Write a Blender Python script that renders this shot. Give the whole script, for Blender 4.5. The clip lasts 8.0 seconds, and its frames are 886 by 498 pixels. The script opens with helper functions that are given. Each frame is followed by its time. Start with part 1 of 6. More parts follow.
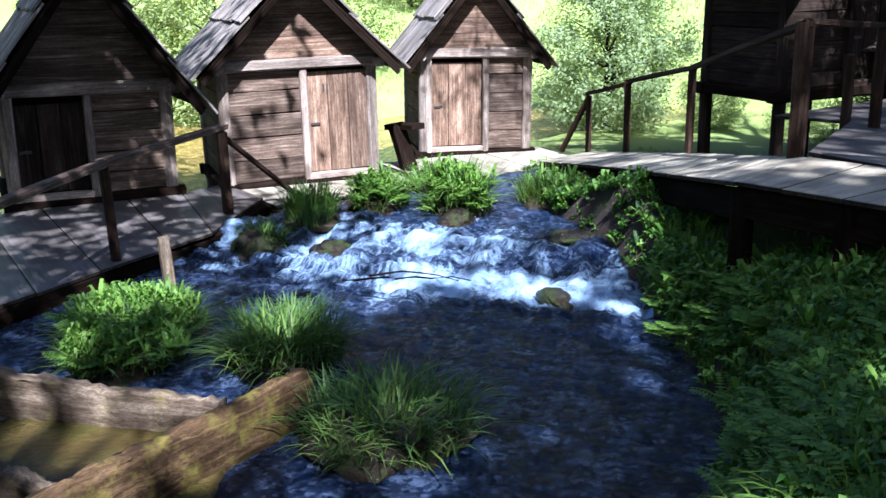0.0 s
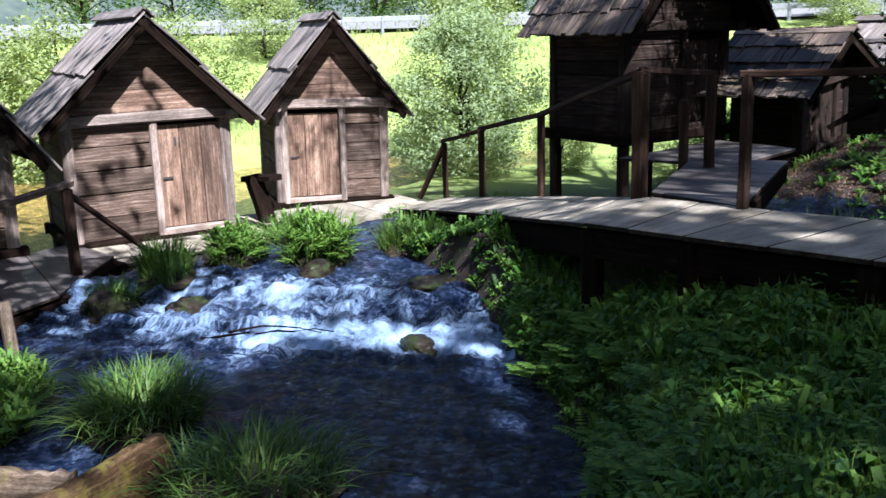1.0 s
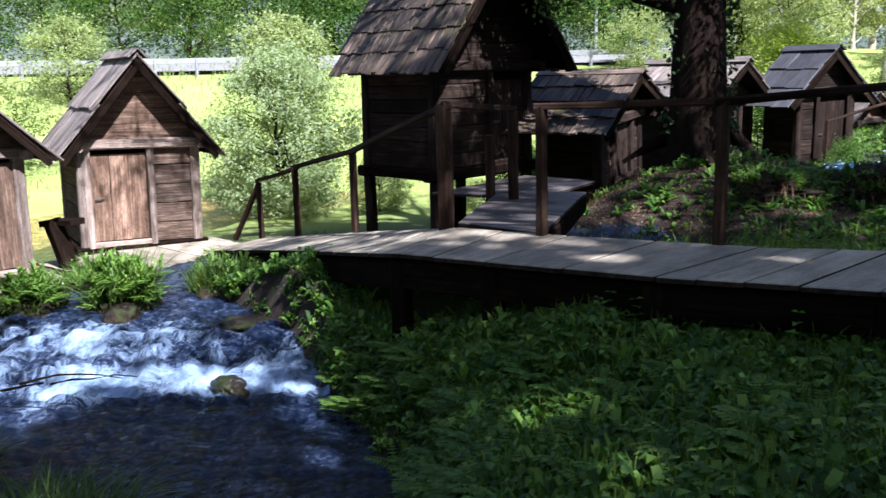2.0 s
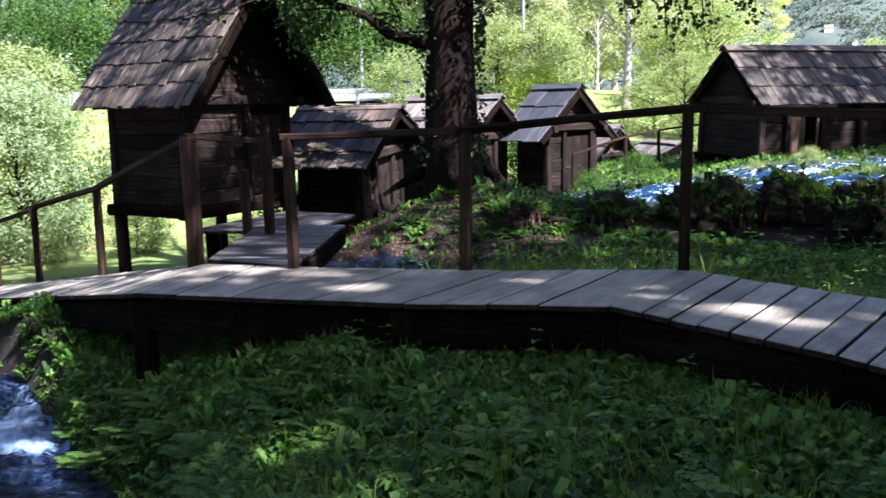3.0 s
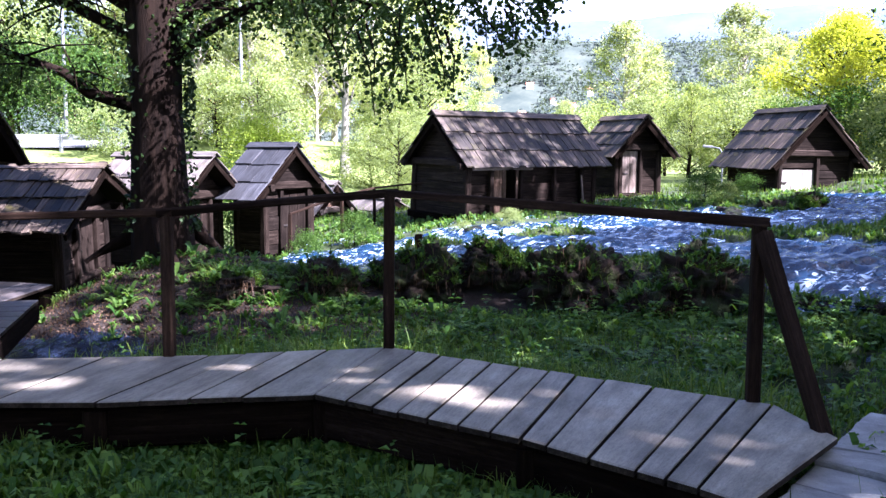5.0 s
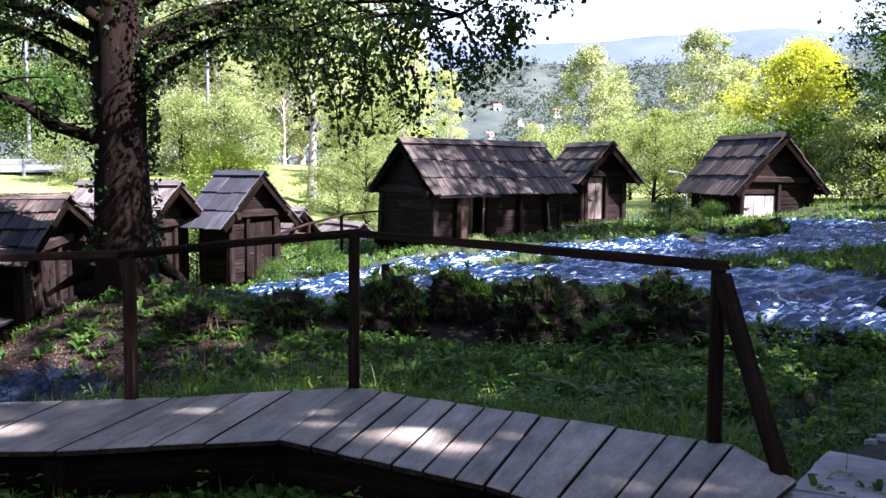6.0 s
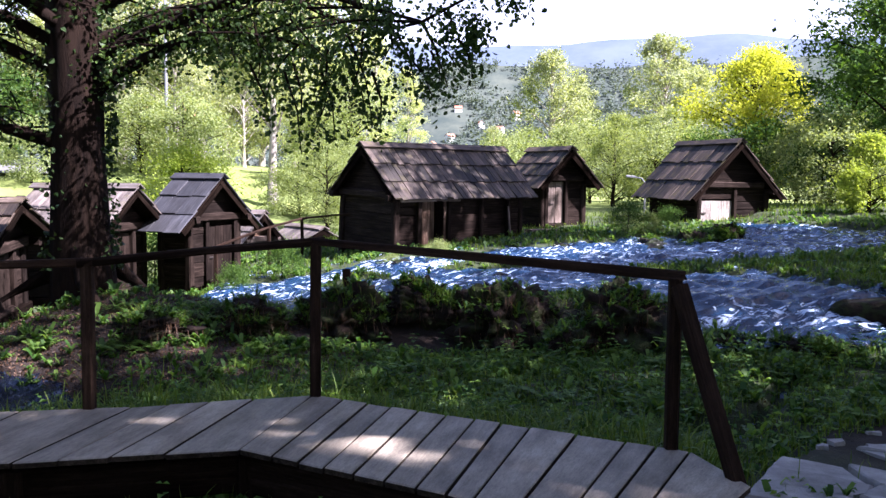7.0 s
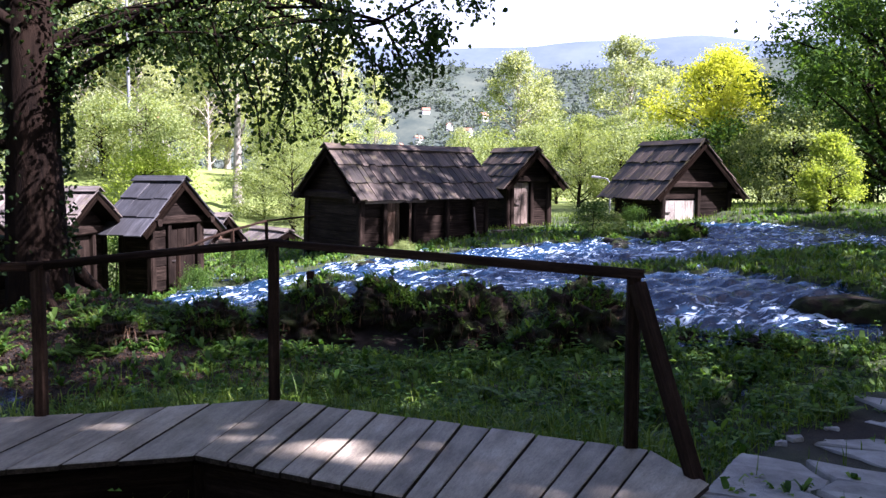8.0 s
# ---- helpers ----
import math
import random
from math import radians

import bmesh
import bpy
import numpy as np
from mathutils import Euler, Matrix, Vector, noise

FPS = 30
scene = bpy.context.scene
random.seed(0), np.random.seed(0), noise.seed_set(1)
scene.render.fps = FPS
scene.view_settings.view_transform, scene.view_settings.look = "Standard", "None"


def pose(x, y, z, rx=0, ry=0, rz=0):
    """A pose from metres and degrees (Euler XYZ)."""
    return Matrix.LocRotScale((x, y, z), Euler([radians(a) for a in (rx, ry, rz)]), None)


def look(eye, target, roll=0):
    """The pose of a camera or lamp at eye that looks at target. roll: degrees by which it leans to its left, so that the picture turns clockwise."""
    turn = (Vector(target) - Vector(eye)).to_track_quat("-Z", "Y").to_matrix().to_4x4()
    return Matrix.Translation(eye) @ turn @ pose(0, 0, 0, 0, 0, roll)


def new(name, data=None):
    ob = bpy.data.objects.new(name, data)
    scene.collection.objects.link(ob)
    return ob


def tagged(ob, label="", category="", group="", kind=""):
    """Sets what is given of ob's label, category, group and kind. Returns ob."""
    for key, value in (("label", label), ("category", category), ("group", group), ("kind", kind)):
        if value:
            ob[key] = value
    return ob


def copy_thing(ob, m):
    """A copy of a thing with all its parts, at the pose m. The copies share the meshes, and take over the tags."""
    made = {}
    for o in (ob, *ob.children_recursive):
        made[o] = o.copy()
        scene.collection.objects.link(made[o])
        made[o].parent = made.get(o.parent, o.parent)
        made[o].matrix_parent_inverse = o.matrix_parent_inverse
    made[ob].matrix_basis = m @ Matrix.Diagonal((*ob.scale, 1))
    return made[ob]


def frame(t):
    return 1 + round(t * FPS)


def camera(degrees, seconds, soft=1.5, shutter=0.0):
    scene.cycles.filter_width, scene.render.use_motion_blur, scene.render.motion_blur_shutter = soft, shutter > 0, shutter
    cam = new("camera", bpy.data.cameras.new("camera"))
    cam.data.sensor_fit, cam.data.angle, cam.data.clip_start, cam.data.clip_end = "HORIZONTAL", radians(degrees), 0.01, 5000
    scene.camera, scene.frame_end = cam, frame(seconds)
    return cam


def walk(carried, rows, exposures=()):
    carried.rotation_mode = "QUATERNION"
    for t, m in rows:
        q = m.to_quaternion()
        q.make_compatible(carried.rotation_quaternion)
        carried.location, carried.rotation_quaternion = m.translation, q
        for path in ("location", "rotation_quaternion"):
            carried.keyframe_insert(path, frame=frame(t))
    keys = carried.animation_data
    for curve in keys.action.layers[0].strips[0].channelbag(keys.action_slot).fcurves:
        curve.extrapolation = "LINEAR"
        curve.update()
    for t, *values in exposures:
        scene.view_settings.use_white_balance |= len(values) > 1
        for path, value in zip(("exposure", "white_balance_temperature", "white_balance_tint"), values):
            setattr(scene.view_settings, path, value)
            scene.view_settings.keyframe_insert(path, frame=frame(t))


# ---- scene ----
cam = camera(52.0, 8.0, soft=1.45, shutter=0.16)
PATH = [
    (0.0, pose(-0.214, -0.263, 1.560, 73.78, 0, 57.86) @ pose(0, 0, 0, 0, 0, -1.48)),
    (0.5, pose(-0.189, -0.222, 1.576, 75.13, 0, 53.84) @ pose(0, 0, 0, 0, 0, -1.62)),
    (1.0, pose(-0.191, -0.239, 1.574, 76.51, 0, 48.98) @ pose(0, 0, 0, 0, 0, -1.71)),
    (2.5, pose(-0.012, -0.071, 1.441, 80.10, 0, 31.19) @ pose(0, 0, 0, 0, 0, -1.15)),
    (3.0, pose(0.030, 0.016, 1.421, 81.13, 0, 23.73) @ pose(0, 0, 0, 0, 0, -1.07)),
    (3.5, pose(0.082, 0.087, 1.424, 81.96, 0, 16.89) @ pose(0, 0, 0, 0, 0, -0.27)),
    (4.0, pose(0.134, 0.047, 1.498, 82.56, 0, 11.07) @ pose(0, 0, 0, 0, 0, 0.19)),
    (4.5, pose(0.134, 0.049, 1.583, 83.10, 0, 7.99) @ pose(0, 0, 0, 0, 0, 0.27)),
    (6.0, pose(0.169, 0.040, 1.795, 85.10, 0, 4.37) @ pose(0, 0, 0, 0, 0, 0.19)),
    (6.5, pose(0.169, 0.030, 1.820, 85.32, 0, 3.18) @ pose(0, 0, 0, 0, 0, 0.35)),
    (7.0, pose(0.165, 0.012, 1.844, 85.21, 0, 1.89) @ pose(0, 0, 0, 0, 0, 0.50)),
    (7.5, pose(0.194, 0.007, 1.843, 85.24, 0, 0.92) @ pose(0, 0, 0, 0, 0, 0.37)),
    (8.0, pose(0.226, 0.057, 1.830, 85.34, 0, -0.07) @ pose(0, 0, 0, 0, 0, 0.20)),
]
EXPOSURE = [(0.0, 2.6, 5250, 15), (1.0, 2.25, 5500, 17), (2.5, 2.35, 5650, 21), (3.0, 2.7, 5500, 23), (3.5, 3.1, 5450, 26), (4.5, 3.3, 5400, 31), (6.0, 2.72, 5650, 34), (8.0, 2.58, 5800, 34)]
walk(cam, PATH, EXPOSURE)

# ---- daylight ----
SUN_AZ, SUN_EL = radians(-20), radians(49)
world = bpy.data.worlds.new("daylight")
scene.world = world
world.use_nodes = True
wn = world.node_tree.nodes
sky = wn.new("ShaderNodeTexSky")
sky.sky_type, sky.sun_disc = "NISHITA", False
sky.sun_elevation, sky.sun_rotation = SUN_EL, math.pi / 2 - SUN_AZ
sky.air_density, sky.dust_density, sky.ozone_density = 1.0, 2.0, 1.0
wn["Background"].inputs["Strength"].default_value = 0.046
# summer haze: the sky pales and brightens towards the horizon all round
wl = world.node_tree.links
way, parts, haze = wn.new("ShaderNodeTexCoord"), wn.new("ShaderNodeSeparateXYZ"), wn.new("ShaderNodeMapRange")
haze.interpolation_type = "SMOOTHSTEP"
haze.inputs["From Min"].default_value, haze.inputs["From Max"].default_value = 0.02, 0.34
haze.inputs["To Min"].default_value, haze.inputs["To Max"].default_value = 1.0, 0.0
blend = wn.new("ShaderNodeMix")
blend.data_type = "RGBA"
blend.inputs[7].default_value = (8.8, 9.5, 10.6, 1)
wl.new(way.outputs["Generated"], parts.inputs[0])
wl.new(parts.outputs["Z"], haze.inputs["Value"])
wl.new(haze.outputs[0], blend.inputs[0])
wl.new(sky.outputs["Color"], blend.inputs[6])
wl.new(blend.outputs[2], wn["Background"].inputs["Color"])
sun = new("sun", bpy.data.lights.new("sun", "SUN"))
sun.data.energy, sun.data.angle, sun.data.color = 4.5, radians(0.53), (1.0, 0.955, 0.88)
sun.matrix_world = look(Vector((math.cos(SUN_AZ) * math.cos(SUN_EL), math.sin(SUN_AZ) * math.cos(SUN_EL), math.sin(SUN_EL))) * 60, (0, 0, 0))


# ---- materials ----
def material(name):
    m = bpy.data.materials.new(name)
    m.use_nodes = True
    n = m.node_tree.nodes
    return m, n, m.node_tree.links, n["Principled BSDF"]


def ramp(n, stops):
    r = n.new("ShaderNodeValToRGB")
    while len(r.color_ramp.elements) < len(stops):
        r.color_ramp.elements.new(0.5)
    for e, (p, c) in zip(r.color_ramp.elements, stops):
        e.position, e.color = p, (*c, 1)
    return r


def mapped(n, l, scale, coord="Object", spread=True):
    """Texture space, shifted per object so that alike pieces differ."""
    tc, mp = n.new("ShaderNodeTexCoord"), n.new("ShaderNodeMapping")
    mp.inputs["Scale"].default_value = scale
    l.new(tc.outputs[coord], mp.inputs["Vector"])
    if spread:
        oi, mul = n.new("ShaderNodeObjectInfo"), n.new("ShaderNodeVectorMath")
        mul.operation = "MULTIPLY"
        mul.inputs[1].default_value = (37.0, 19.0, 53.0)
        l.new(oi.outputs["Random"], mul.inputs[0])
        l.new(mul.outputs[0], mp.inputs["Location"])
    return mp


def noise_tex(n, l, vec, scale, detail=5, rough=0.6, distort=0.0):
    t = n.new("ShaderNodeTexNoise")
    t.inputs["Scale"].default_value, t.inputs["Detail"].default_value = scale, detail
    t.inputs["Roughness"].default_value, t.inputs["Distortion"].default_value = rough, distort
    l.new(vec.outputs[0], t.inputs["Vector"])
    return t


def mixed(n, l, a, b, fac, mode="MIX"):
    m = n.new("ShaderNodeMix")
    m.data_type, m.blend_type = "RGBA", mode
    for sock, val in ((m.inputs[6], a), (m.inputs[7], b), (m.inputs[0], fac)):
        if isinstance(val, (int, float)):
            sock.default_value = val
        elif isinstance(val, tuple):
            sock.default_value = (*val, 1)
        else:
            l.new(val, sock)
    return m.outputs[2]


def bumped(n, l, p, height, strength, distance=0.01):
    b = n.new("ShaderNodeBump")
    b.inputs["Strength"].default_value, b.inputs["Distance"].default_value = strength, distance
    l.new(height, b.inputs["Height"])
    l.new(b.outputs[0], p.inputs["Normal"])


def wood(name, dark, mid, light, rough=0.85, grain=26.0, moss=0.0, spec=0.12, tint=0.35, pitted=0.7):
    """Weathered timber; the grain runs along each piece's own x axis."""
    m, n, l, p = material(name)
    fine = noise_tex(n, l, mapped(n, l, (1.2, grain, grain)), 1.6, 6, 0.65, 0.4)
    broad = noise_tex(n, l, mapped(n, l, (1.3, 3.2, 3.2)), 1.7, 4, 0.55)
    col = ramp(n, [(0.2, dark), (0.5, mid), (0.84, light)])
    l.new(fine.outputs[0], col.inputs[0])
    stain = ramp(n, [(0.32, (0.30, 0.27, 0.25)), (0.5, (0.75, 0.73, 0.71)), (0.66, (1.1, 1.1, 1.1))])
    l.new(broad.outputs[0], stain.inputs[0])
    c = mixed(n, l, col.outputs[0], stain.outputs[0], 0.75, "MULTIPLY")
    oi = n.new("ShaderNodeObjectInfo")
    vary = ramp(n, [(0.0, (1 - tint,) * 3), (0.5, (1, 0.97, 0.93)), (1.0, (1 + tint, 1 + tint * 0.9, 1 + tint * 0.8))])
    l.new(oi.outputs["Random"], vary.inputs[0])
    c = mixed(n, l, c, vary.outputs[0], 1.0, "MULTIPLY")
    pit = noise_tex(n, l, mapped(n, l, (6.0, 24.0, 24.0)), 4.0, 8, 0.8)
    pits = ramp(n, [(0.36, (0.35, 0.33, 0.31)), (0.5, (0.95, 0.95, 0.95)), (0.66, (1.45, 1.43, 1.4))])
    l.new(pit.outputs[0], pits.inputs[0])
    c = mixed(n, l, c, pits.outputs[0], pitted, "MULTIPLY")
    if moss:
        mo = noise_tex(n, l, mapped(n, l, (1, 1, 1)), 5.0, 5, 0.7)
        mr = ramp(n, [(0.52, (0, 0, 0)), (0.66, (moss, moss, moss))])
        l.new(mo.outputs[0], mr.inputs[0])
        c = mixed(n, l, c, (0.13, 0.115, 0.02), mr.outputs[0])
    l.new(c, p.inputs["Base Color"])
    p.inputs["Roughness"].default_value = rough
    p.inputs["Specular IOR Level"].default_value = spec
    bumped(n, l, p, fine.outputs[0], 0.55, 0.012)
    return m


WALL = wood("brown_weathered_wood", (0.015, 0.0105, 0.008), (0.078, 0.055, 0.042), (0.27, 0.212, 0.172))
BEAM = wood("grey_brown_beam_wood", (0.05, 0.038, 0.031), (0.215, 0.175, 0.15), (0.44, 0.385, 0.345))
DOOR = wood("reddish_door_wood", (0.03, 0.018, 0.013), (0.15, 0.098, 0.07), (0.38, 0.29, 0.225), pitted=0.9)
# blue-grey of the sky's sheen is put into this roof's colour
SKY_SHEEN_ROOF = wood("sky_sheen_roof_board_wood", (0.010, 0.011, 0.014), (0.030, 0.032, 0.039), (0.085, 0.09, 0.10), 0.68, 20.0, 0.0, 0.5, 0.4)
# pale tone stands for the sun on one front board
SUNLIT_BOARD = wood("sunlit_pale_board_wood", (0.13, 0.115, 0.10), (0.36, 0.335, 0.305), (0.58, 0.555, 0.525), 0.85, 14.0, 0.0, 0.1, 0.2, 0.8)
ROOF = wood("grey_roof_board_wood", (0.035, 0.030, 0.028), (0.155, 0.138, 0.13), (0.34, 0.31, 0.295), 0.7, 22.0, 0.2, 0.22, 0.4)
# dark, with strong board-to-board tone standing in for dappled sun and shade
SHINGLE = wood("shade_dappled_roof_wood", (0.010, 0.008, 0.006), (0.047, 0.037, 0.030), (0.18, 0.146, 0.122), 0.6, 22.0, 0.2, 0.25, 0.9)
DECK = wood("grey_deck_board_wood", (0.155, 0.138, 0.105), (0.258, 0.234, 0.185), (0.345, 0.318, 0.262), 0.62, 11.0, 0.0, 0.3, 0.2, 0.5)
# board edges: their shade is put into this dark colour
EDGE_SHADE = wood("shade_dark_board_edge", (0.008, 0.006, 0.005), (0.03, 0.024, 0.019), (0.085, 0.07, 0.057), 0.9, 20.0, 0.0, 0.05)
# wall colour darkened to hold the shade that lies on these mills
SHADE_DARK_WALL = wood("shade_darkened_wall_wood", (0.005, 0.0036, 0.003), (0.019, 0.0135, 0.0108), (0.068, 0.051, 0.042), 0.85, 26.0, 0.0, 0.06)
# wet on the lower platform; on bridge and landing its dark holds shade
WET_SHADED_DECK = wood("dark_wet_and_shaded_deck_wood", (0.03, 0.026, 0.024), (0.078, 0.069, 0.066), (0.15, 0.137, 0.132), 0.46, 18.0, 0.0, 0.5, 0.25)
RAIL = wood("dark_rail_wood", (0.008, 0.005, 0.0035), (0.028, 0.017, 0.012), (0.08, 0.052, 0.038), 0.8, 20.0, 0.0, 0.06)
LOG = wood("split_log_wood", (0.008, 0.005, 0.003), (0.045, 0.027, 0.013), (0.20, 0.135, 0.07), 0.8, 13.0, 0.5, pitted=0.95)
PALE_LOG = wood("grey_split_log_wood", (0.014, 0.009, 0.006), (0.085, 0.064, 0.046), (0.28, 0.235, 0.185), 0.8, 13.0, 0.3, pitted=0.95)
# near-black timber; the shade under decks, roofs and floors is in its colour
DARK = wood("dark_and_shaded_timber", (0.003, 0.002, 0.0016), (0.009, 0.006, 0.0045), (0.026, 0.018, 0.013), 0.95, 26.0, 0.0, 0.02)


def earth_material():
    m, n, l, p = material("grassy_earth")
    v = mapped(n, l, (1, 1, 1), "Object", False)
    big, small = noise_tex(n, l, v, 0.35, 6), noise_tex(n, l, v, 9.0, 9, 0.8)
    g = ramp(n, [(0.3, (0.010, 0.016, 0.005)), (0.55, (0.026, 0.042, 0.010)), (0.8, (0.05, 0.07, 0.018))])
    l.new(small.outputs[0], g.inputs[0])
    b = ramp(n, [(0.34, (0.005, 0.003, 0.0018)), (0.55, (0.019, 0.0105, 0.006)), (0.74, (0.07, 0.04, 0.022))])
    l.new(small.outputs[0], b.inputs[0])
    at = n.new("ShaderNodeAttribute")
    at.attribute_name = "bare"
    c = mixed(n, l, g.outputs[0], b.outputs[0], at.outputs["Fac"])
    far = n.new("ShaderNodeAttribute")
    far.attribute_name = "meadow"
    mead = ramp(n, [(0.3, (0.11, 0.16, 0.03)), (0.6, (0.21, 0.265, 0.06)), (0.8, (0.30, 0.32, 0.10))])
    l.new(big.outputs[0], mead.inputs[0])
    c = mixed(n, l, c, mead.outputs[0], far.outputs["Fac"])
    l.new(c, p.inputs["Base Color"])
    p.inputs["Roughness"].default_value = 0.95
    bumped(n, l, p, small.outputs[0], 0.7, 0.05)
    return m


def foliage(name, dark, mid, light, through_light=0.35, gloss=0.18, scale=1.2):
    m, n, l, p = material(name)
    g = n.new("ShaderNodeNewGeometry")
    v = mapped(n, l, (1, 1, 1), "Object", False)
    t = noise_tex(n, l, v, scale, 3)
    s = n.new("ShaderNodeMath")
    s.operation = "MULTIPLY_ADD"
    s.inputs[1].default_value = 0.55
    l.new(g.outputs["Random Per Island"], s.inputs[0])
    half = n.new("ShaderNodeMath")
    half.operation = "MULTIPLY"
    half.inputs[1].default_value = 0.5
    l.new(t.outputs[0], half.inputs[0])
    l.new(half.outputs[0], s.inputs[2])
    r = ramp(n, [(0.15, dark), (0.5, mid), (0.9, light)])
    l.new(s.outputs[0], r.inputs[0])
    l.new(r.outputs[0], p.inputs["Base Color"])
    p.inputs["Roughness"].default_value = 0.5
    p.inputs["Specular IOR Level"].default_value = gloss
    tr = n.new("ShaderNodeBsdfTranslucent")
    warm = mixed(n, l, r.outputs[0], (1.5, 1.5, 0.55), 1.0, "MULTIPLY")
    l.new(warm, tr.inputs["Color"])
    mx = n.new("ShaderNodeMixShader")
    mx.inputs[0].default_value = through_light
    l.new(p.outputs[0], mx.inputs[1])
    l.new(tr.outputs[0], mx.inputs[2])
    l.new(mx.outputs[0], n["Material Output"].inputs["Surface"])
    return m


GRASS = foliage("grass_blades", (0.03, 0.06, 0.010), (0.078, 0.14, 0.018), (0.18, 0.24, 0.04), 0.42)
HERB = foliage("herb_leaves", (0.012, 0.040, 0.008), (0.048, 0.118, 0.019), (0.19, 0.31, 0.06), 0.4, 0.2, 1.6)
OAK = foliage("big_tree_leaves", (0.016, 0.034, 0.011), (0.032, 0.064, 0.017), (0.08, 0.135, 0.03), 0.27, 0.12)
# darker copy of the grass: the tufts' shade is put into its colour
SHADED_GRASS = foliage("shaded_grass_blades", (0.022, 0.05, 0.012), (0.05, 0.10, 0.02), (0.13, 0.18, 0.04), 0.36)
# FRESH, PALE and LIGHT are paled and greyed to hold the haze
FRESH = foliage("haze_greyed_leaves", (0.10, 0.14, 0.05), (0.19, 0.24, 0.095), (0.31, 0.355, 0.165), 0.42, 0.04)
PALE = foliage("haze_pale_leaves", (0.16, 0.19, 0.105), (0.26, 0.295, 0.165), (0.38, 0.415, 0.25), 0.42, 0.04)
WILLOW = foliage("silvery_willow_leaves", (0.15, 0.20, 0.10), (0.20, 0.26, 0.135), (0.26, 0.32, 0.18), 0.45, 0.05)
LIGHT = foliage("haze_light_leaves", (0.22, 0.25, 0.12), (0.37, 0.41, 0.21), (0.52, 0.55, 0.31), 0.42, 0.05)
YELLOW = foliage("yellow_green_leaves", (0.189, 0.238, 0.023), (0.361, 0.396, 0.034), (0.533, 0.528, 0.057), 0.42, 0.05)
# sunlight on these bushes is put into their leaf colour
LIME = foliage("sunlit_bush_leaves", (0.13, 0.19, 0.03), (0.24, 0.31, 0.05), (0.37, 0.43, 0.10), 0.5, 0.05)
DEEP = foliage("dark_green_leaves", (0.021, 0.05, 0.012), (0.044, 0.094, 0.02), (0.10, 0.165, 0.035), 0.4, 0.06)
IVY = foliage("ivy_leaves", (0.012, 0.03, 0.010), (0.025, 0.05, 0.015), (0.06, 0.10, 0.03), 0.15)


def bark_material(name, dark, light, scale=9.0):
    m, n, l, p = material(name)
    v = mapped(n, l, (1, 1, 0.22), "Object", False)
    t = noise_tex(n, l, v, scale, 7, 0.7, 0.6)
    r = ramp(n, [(0.35, dark), (0.7, light)])
    l.new(t.outputs[0], r.inputs[0])
    l.new(r.outputs[0], p.inputs["Base Color"])
    p.inputs["Roughness"].default_value, p.inputs["Specular IOR Level"].default_value = 0.95, 0.1
    bumped(n, l, p, t.outputs[0], 0.9, 0.04)
    return m


BARK = bark_material("furrowed_bark", (0.005, 0.003, 0.0022), (0.022, 0.013, 0.0085))
PALE_BARK = bark_material("pale_bark", (0.18, 0.16, 0.13), (0.42, 0.39, 0.34), 5.0)


def stone_material(name, a, b, c, moss, rough=0.85, relief=0.02):
    m, n, l, p = material(name)
    v = mapped(n, l, (1, 1, 1))
    t, f = noise_tex(n, l, v, 3.0, 7, 0.65), noise_tex(n, l, v, 24.0, 5, 0.7)
    r = ramp(n, [(0.3, a), (0.55, b), (0.75, c)])
    l.new(t.outputs[0], r.inputs[0])
    mr = ramp(n, [(0.47, (0, 0, 0)), (0.6, (moss,) * 3)])
    l.new(noise_tex(n, l, v, 4.5, 4).outputs[0], mr.inputs[0])
    l.new(mixed(n, l, r.outputs[0], (0.035, 0.055, 0.012), mr.outputs[0]), p.inputs["Base Color"])
    p.inputs["Roughness"].default_value, p.inputs["Specular IOR Level"].default_value = rough, 0.2
    bumped(n, l, p, f.outputs[0], 0.8, relief)
    return m


SLAB = stone_material("grey_paving_stone", (0.17, 0.165, 0.155), (0.34, 0.33, 0.31), (0.48, 0.47, 0.45), 0.08)
TUFA = stone_material("mossy_tufa_stone", (0.005, 0.0032, 0.0022), (0.018, 0.011, 0.007), (0.05, 0.03, 0.018), 0.6, relief=0.06)
FLUME_BED = stone_material("mossy_flume_bed", (0.018, 0.012, 0.004), (0.06, 0.042, 0.013), (0.13, 0.095, 0.035), 0.3, 0.15)
WETSTONE = stone_material("wet_stone", (0.004, 0.003, 0.0025), (0.013, 0.0095, 0.0065), (0.038, 0.028, 0.016), 0.5, 0.22, 0.04)


